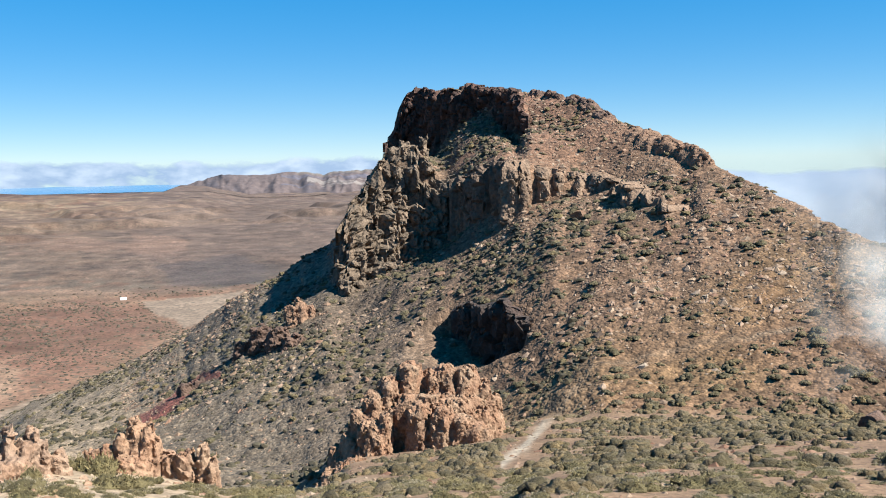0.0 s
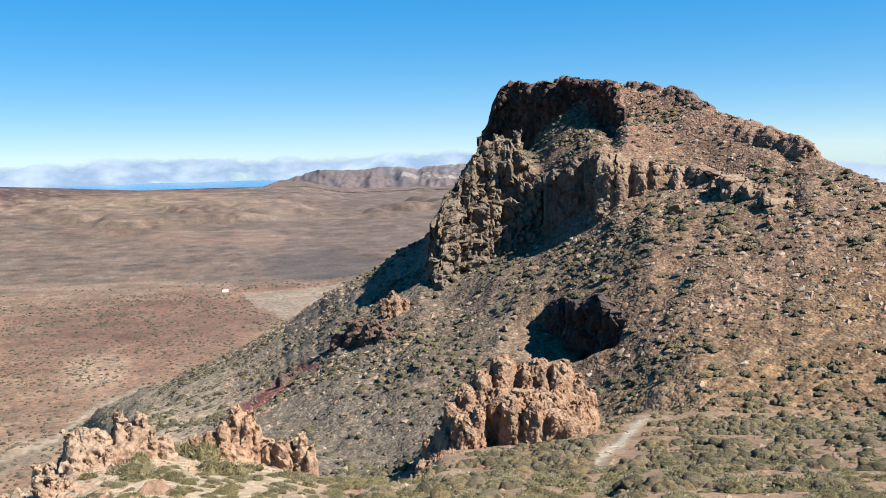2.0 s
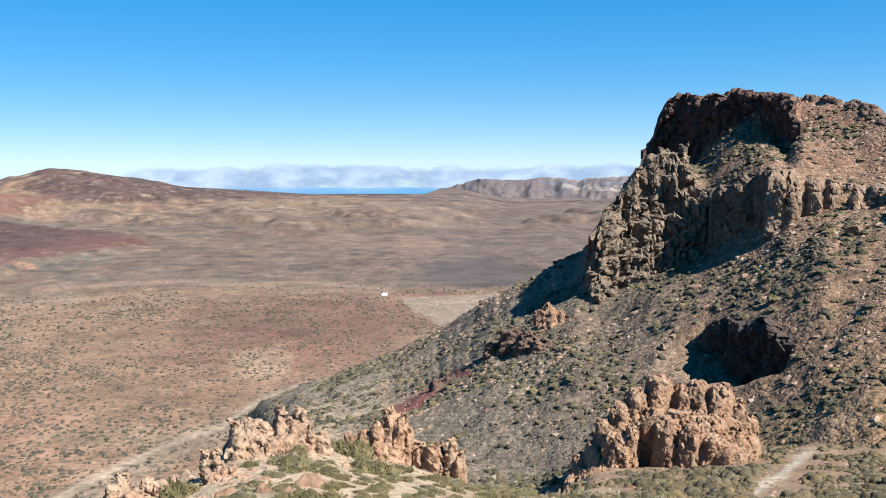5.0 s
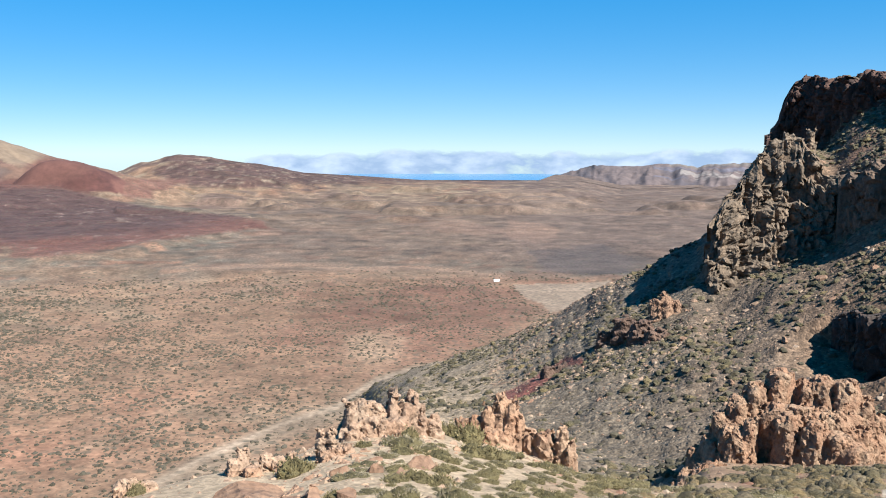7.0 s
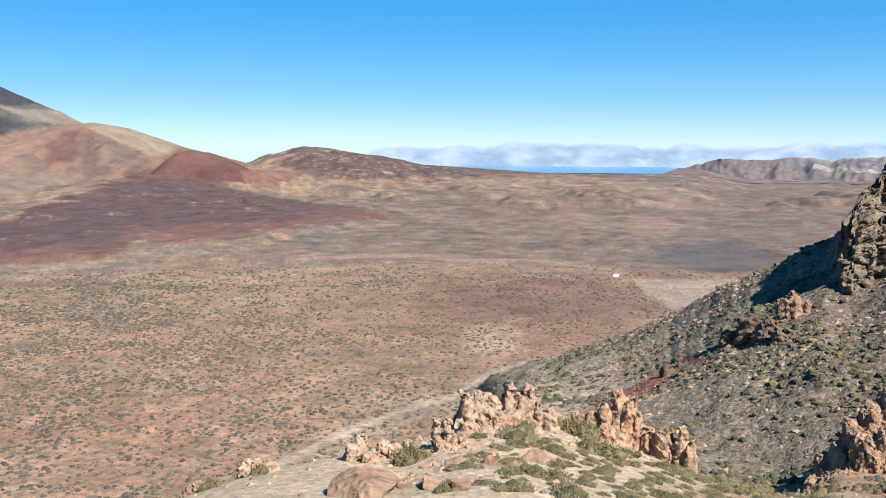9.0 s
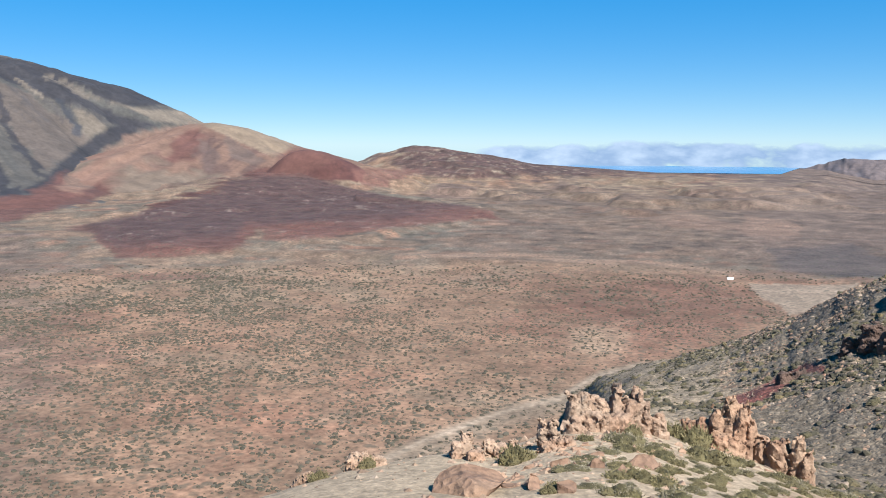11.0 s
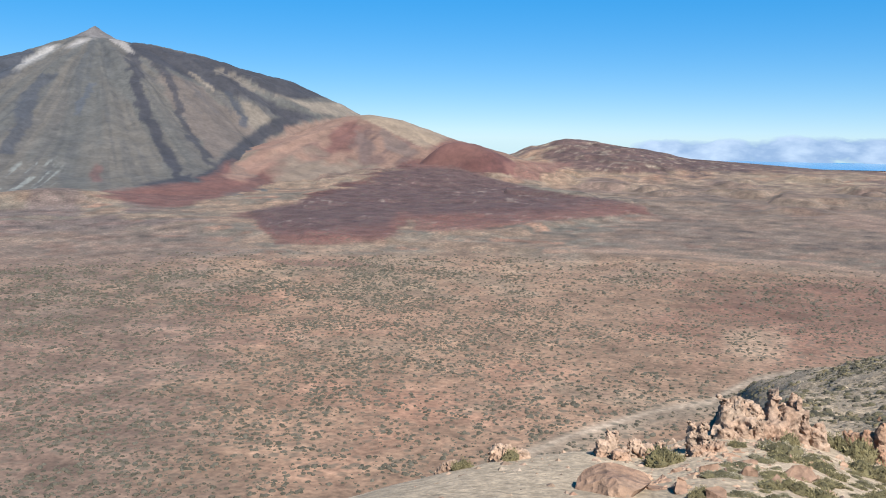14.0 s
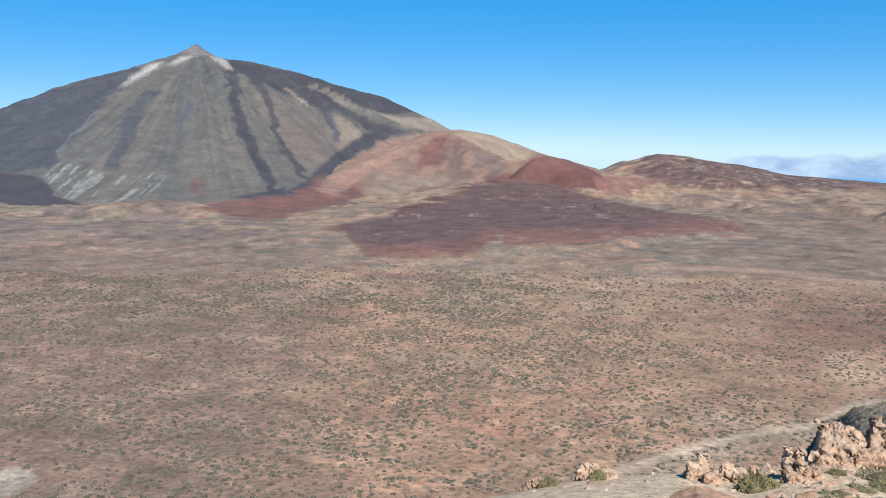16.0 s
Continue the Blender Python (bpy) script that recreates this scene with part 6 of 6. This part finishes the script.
def shrub_core(lobes, flat, mat, seed, sub=2):
    vs, fs, base = [], [], 0
    for k, (lx, ly, lr) in enumerate(lobes):
        bm = bmesh.new()
        bmesh.ops.create_icosphere(bm, subdivisions=sub, radius=lr * 0.88)
        for v in bm.verts:
            v.co *= 1 + 0.3 * noise.noise(v.co * 5 + Vector((seed, k, 0)))
            v.co = Vector((v.co.x + lx, v.co.y + ly, max(v.co.z * flat * 1.7, -0.12)))
        bm.verts.index_update()
        vs.append(np.array([v.co[:] for v in bm.verts]))
        fs.append(np.array([[w.index for w in f.verts] for f in bm.faces]) + base)
        base += len(bm.verts)
        bm.free()
    return mesh_from("trunk", np.concatenate(vs), np.concatenate(fs), mat)


M_CORE = scatter_material("shrub_branches", [(0.13, 0.104, 0.045), (0.18, 0.145, 0.06), (0.23, 0.18, 0.08)], leafy=8.0)
SHRUB_KINDS = [(M_LEAF, "dense olive-green broom bush", 0.6), (M_LEAF, "low olive-green scrub bush", 0.42), (M_LEAF_GREY, "dry grey-green scrub bush", 0.45),
               (M_LEAF, "rounded green broom bush", 0.7), (M_LEAF_GREY, "low grey scrub bush", 0.35)]
SHRUBS = []
for k, (mat, label, flat) in enumerate(SHRUB_KINDS):
    foliage, lobes = shrub_mesh(k + 5, mat, 340, 0.25, flat, 0.95)
    SHRUBS.append((foliage, shrub_core(lobes, flat, M_CORE, k, 1), label))


def shrub(az, d, size, which, turn, tall=1.0):
    x, y = place(az, d)
    root = new("shrub")
    z = float(ground_z(np.array([az]), np.array([d]))[0])
    root.matrix_basis = pose(float(x), float(y), z - 0.03, 0, 0, turn) @ Matrix.Diagonal((size, size, size * tall, 1))
    foliage, core, label = SHRUBS[which]
    part("foliage", foliage, root)
    part("trunk", core, root)
    return tagged(root, label + (" on pale sand" if az > -12 else " on stony soil"), "shrub", "shrubs on the spur")


PLACED = [(7.5, 36.6, 0.95, 0, 1.3), (-3.6, 44.5, 1.1, 0, 1.4), (-2.6, 45.2, 0.8, 3, 1.2), (-1.9, 44.9, 0.7, 3, 1.2), (0.75, 39.3, 1.05, 2, 0.9), (-0.9, 38.6, 0.7, 2, 0.9),
          (3.2, 39.2, 0.45, 0, 1.0), (-2.65, 37, 0.6, 1, 1.0), (5.2, 29.6, 0.55, 3, 0.9), (-0.6, 32.4, 0.7, 3, 0.9), (0.2, 41.2, 0.6, 3, 1.4), (-1.9, 32.0, 0.9, 1, 1.0),
          (0.9, 29.8, 0.8, 2, 1.0), (-3.0, 29.5, 1.0, 2, 1.0), (17.2, 36.8, 0.6, 3, 1.2), (20.3, 35.6, 0.5, 3, 1.2), (-9.6, 42, 0.8, 4, 1.0), (-5.0, 40.5, 1.2, 3, 0.8), (-3.8, 41.0, 0.9, 0, 0.9), (-2.3, 30.4, 0.7, 1, 0.9)]
for az, d, size, which, tall in PLACED:
    shrub(az, d, size, which, rng.uniform(0, 360), tall)


taken = [(az, d) for az, d, *_ in PLACED]


def grow(most, a0, a1, d0, d1, small, large, refuse):
    """Shrubs strewn over a stretch of the spur, none inside another."""
    count = 0
    for _ in range(14000):
        az, d = rng.uniform(a0, a1), math.sqrt(rng.uniform(d0 ** 2, d1 ** 2))
        size = rng.uniform(small, large)
        if refuse(az, d) or kind_at(np.array([az]), np.array([d]))[0] != 5:
            continue
        if any((az - q) ** 2 * (d / 57.3) ** 2 + (d - e) ** 2 < 1.1 * size for q, e in taken):
            continue
        taken.append((az, d))
        shrub(az, d, size, rng.choice([0, 1, 1, 2, 2, 3, 4]), rng.uniform(0, 360), rng.uniform(0.45, 0.75))
        count += 1
        if count >= most:
            break


grow(84, -12, 5, 30, 43.5, 0.3, 0.85, lambda az, d: az > -2 and rng.random() < 0.5 + az * 0.09 or d > 41 and az > -6)
grow(215, -55, -12, 30, 54, 0.4, 1.15, lambda az, d: az > -16 and d > 52 or not off_path(az, d, 1.8) or rng.random() < 0.8 - 0.9 * vnoise(np.array([az * d / 57.3 / 6.0 + 50]), np.array([d / 6.0]))[0])


def joined_shrubs():
    """Bush shapes for the far half of the spur: clumps of leafy mounds with a few twigs, in one."""
    out = []
    for k in range(9):
        rs = np.random.RandomState(k + 70)
        vs, fs, base = [], [], 0
        for q in range(7):
            v, f = dome_proto(k * 7 + q, 5)
            a, r, size = rs.uniform(0, 6.28), rs.uniform(0.14, 0.42) * (q > 0), rs.uniform(0.22, 0.52) if q else 0.62
            v = v * (size, size, size * 1.25) + (r * math.cos(a), r * math.sin(a), 0)
            vs.append(v), fs.append(f + base)
            base += len(v)
        foliage, lobes = shrub_mesh(k + 40, M_LEAF, 28, 0.4, 0.5, 0.8)
        v = np.array([w.co[:] for w in foliage.vertices]) * 0.5
        vs.append(v), fs.append(np.array([p.vertices[:] for p in foliage.polygons]) + base)
        out.append((np.concatenate(vs), np.concatenate(fs)))
    return out


def far_spur_keep(a, d, x, y):
    ok = ((kind_at(a, d) == 5) | (d < 104)) & ~((a > -29) & (a < -17.5) & (d > 80) & (d < 96)) & ~((a > -16) & (d > 50))
    return ok * off_path(a, d, np.where(a > -31.8, 2.0, 1.6)) * (0.1 + 0.9 * step01(fbm(x / 5, y / 5, 3), -0.15, 0.35)) * (1 - 0.5 * step01(d, 92, 106)) * (1 - 0.6 * step01(a, -28, -20))


BUSHES = joined_shrubs()
a, d = sample(46000, -56, 4, 98, 470, hill_keep)
near = (d < 155) & (a < -20)
scatter("hill_scrub", BUSHES, rows_of(a[near], d[near], 0.6, 2.5, 0.4, 0.75), M_HILLSCRUB, "olive scrub on the lower hillside", "scrub", 0.02, True)
scatter("hill_scrub", TUFTS, rows_of(a[~near], d[~near], 0.6, 2.2, 0.45, 0.8), M_HILLSCRUB, "olive scrub scattered over the upper hillside", "scrub", 0.05)
a, d = sample(52000, -34, 4, 104, 440, hill_keep)
scatter("scree_scrub", TUFTS, rows_of(a, d, 0.45, 1.6, 0.5, 0.9), M_SCREESCRUB, "small grey-olive tussocks all over the scree slope", "scrub", 0.05)
a, d = sample(9800, -56, -12, 36, 112, far_spur_keep)
scatter("spur_scrub", BUSHES, rows_of(a, d, 0.4, 2.3, 0.4, 0.8), M_SADDLE, "olive and grey scrub across the saddle", "scrub", 0.02, True)


a, d = sample(2600, -56, -13, 38, 110, lambda a, d, x, y: (kind_at(a, d) == 5) * off_path(a, d, 1.2) * step01(fbm(x / 8 + 30, y / 8, 3), -0.4, 0.6))
scatter("saddle_stones", STONES, rows_of(a, d, 0.25, 1.5, 0.6, 1.0), M_ORANGE_STONES, "orange-brown stones between the bushes of the saddle", "stones", 0.2)


# ---- the hut on the plain ----
def hut():
    root = new("hut")
    x, y = place(-5.4, 930.0)
    root.location = (float(x), float(y), float(ground_z(np.array([-5.4]), np.array([930.0]))[0]))
    white = material("whitewash", 0.8)[0]
    white.node_tree.nodes["Principled BSDF"].inputs["Base Color"].default_value = (0.78, 0.76, 0.72, 1)
    grey = material("hut_roof", 0.8)[0]
    grey.node_tree.nodes["Principled BSDF"].inputs["Base Color"].default_value = (0.45, 0.43, 0.40, 1)

    def block(sx, sy, z0, z1, ridge=0.0):
        v = [(-sx, -sy, z0), (sx, -sy, z0), (sx, sy, z0), (-sx, sy, z0), (-sx, -sy * (1 - ridge), z1), (sx, -sy * (1 - ridge), z1), (sx, sy * (1 - ridge), z1), (-sx, sy * (1 - ridge), z1)]
        return np.array(v), np.array([(0, 3, 2, 1), (4, 5, 6, 7), (0, 1, 5, 4), (1, 2, 6, 5), (2, 3, 7, 6), (3, 0, 4, 7)])
    part("wall", mesh_from("wall", *block(2.8, 1.6, -1, 1.7), white), root)
    part("roof", mesh_from("roof", *block(3.0, 1.8, 1.7, 2.4, 0.9), grey), root)
    tagged(root, "small white hut alone on the plain", "hut")


hut()


# ---- drifting mist at the foot of the hill ----
def mist():
    m = bpy.data.materials.new("mist")
    m.use_nodes = True
    n, l = m.node_tree.nodes, m.node_tree.links
    n.remove(n["Principled BSDF"])
    co = n.new("ShaderNodeTexCoord").outputs["Object"]
    at = n.new("ShaderNodeAttribute")
    at.attribute_name = "tint"
    sep = n.new("ShaderNodeSeparateColor")
    l.new(at.outputs["Color"], sep.inputs["Color"])
    f = noise_node(n, l, co, 0.07, 4, 0.5)
    k = n.new("ShaderNodeMath")
    k.operation = "MULTIPLY"
    l.new(sep.outputs["Red"], k.inputs[0]), l.new(ramp_node(n, l, f, 0.3, 0.7, 0.35, 1.25), k.inputs[1])
    k.use_clamp = True
    white, through_, mx, both = n.new("ShaderNodeBsdfDiffuse"), n.new("ShaderNodeBsdfTranslucent"), n.new("ShaderNodeMixShader"), n.new("ShaderNodeMixShader")
    white.inputs["Color"].default_value = through_.inputs["Color"].default_value = (0.31, 0.32, 0.335, 1)
    both.inputs[0].default_value = 0.25
    clear = n.new("ShaderNodeBsdfTransparent")
    toward = n.new("ShaderNodeCombineXYZ")
    for socket, value in zip(toward.inputs, (-math.sin(_a) * math.cos(_e), math.cos(_a) * math.cos(_e), math.sin(_e))):
        socket.default_value = value
    l.new(toward.outputs[0], white.inputs["Normal"])
    l.new(white.outputs[0], both.inputs[1]), l.new(through_.outputs[0], both.inputs[2])
    l.new(k.outputs[0], mx.inputs["Fac"]), l.new(clear.outputs[0], mx.inputs[1]), l.new(both.outputs[0], mx.inputs[2])
    l.new(mx.outputs[0], n["Material Output"].inputs["Surface"])
    root = new("mist_bank")
    root.location = (*[float(q) for q in place(-52, 112)], -30)
    for q, (d, a0, lift, thick) in enumerate([(104, -47.6, -2.5, 0.5), (112, -46.6, -1.0, 0.45), (120, -45.8, 0.0, 0.4), (240, -43.0, 0.8, 0.3), (420, -39.5, 0.2, 0.35)]):
        A, E = np.meshgrid(np.linspace(a0 - 26, a0 + 3, 40), np.linspace(-17, 7, 30), indexing="ij")
        D = d + 5 * fbm(A / 4 + q, E / 4, 3)
        x, y = place(A, D)
        top = 1.5 + 1.8 * fbm(A / 5 + q * 3, A * 0, 3) + lift - 0.22 * (A - a0 + 10)
        fade = step01(a0 + 2.2 * fbm(E / 4 + q, E * 0 + q, 3) - A, 0.0, 7.0) * (1 - step01(E, top - 7, top))
        tint = np.repeat((fade * thick)[..., None], 3, -1)
        v = np.stack([x, y, D * rise(E)], -1).reshape(-1, 3) - np.array(root.location)
        p = part("veil", mesh_from("veil", v, grid_faces(*A.shape)[:, ::-1], m, True, tint.reshape(-1, 3)), root)
        p.visible_shadow = False
    tagged(root, "thin white mist drifting up beside the hill", "mist", kind="stuff")


mist()
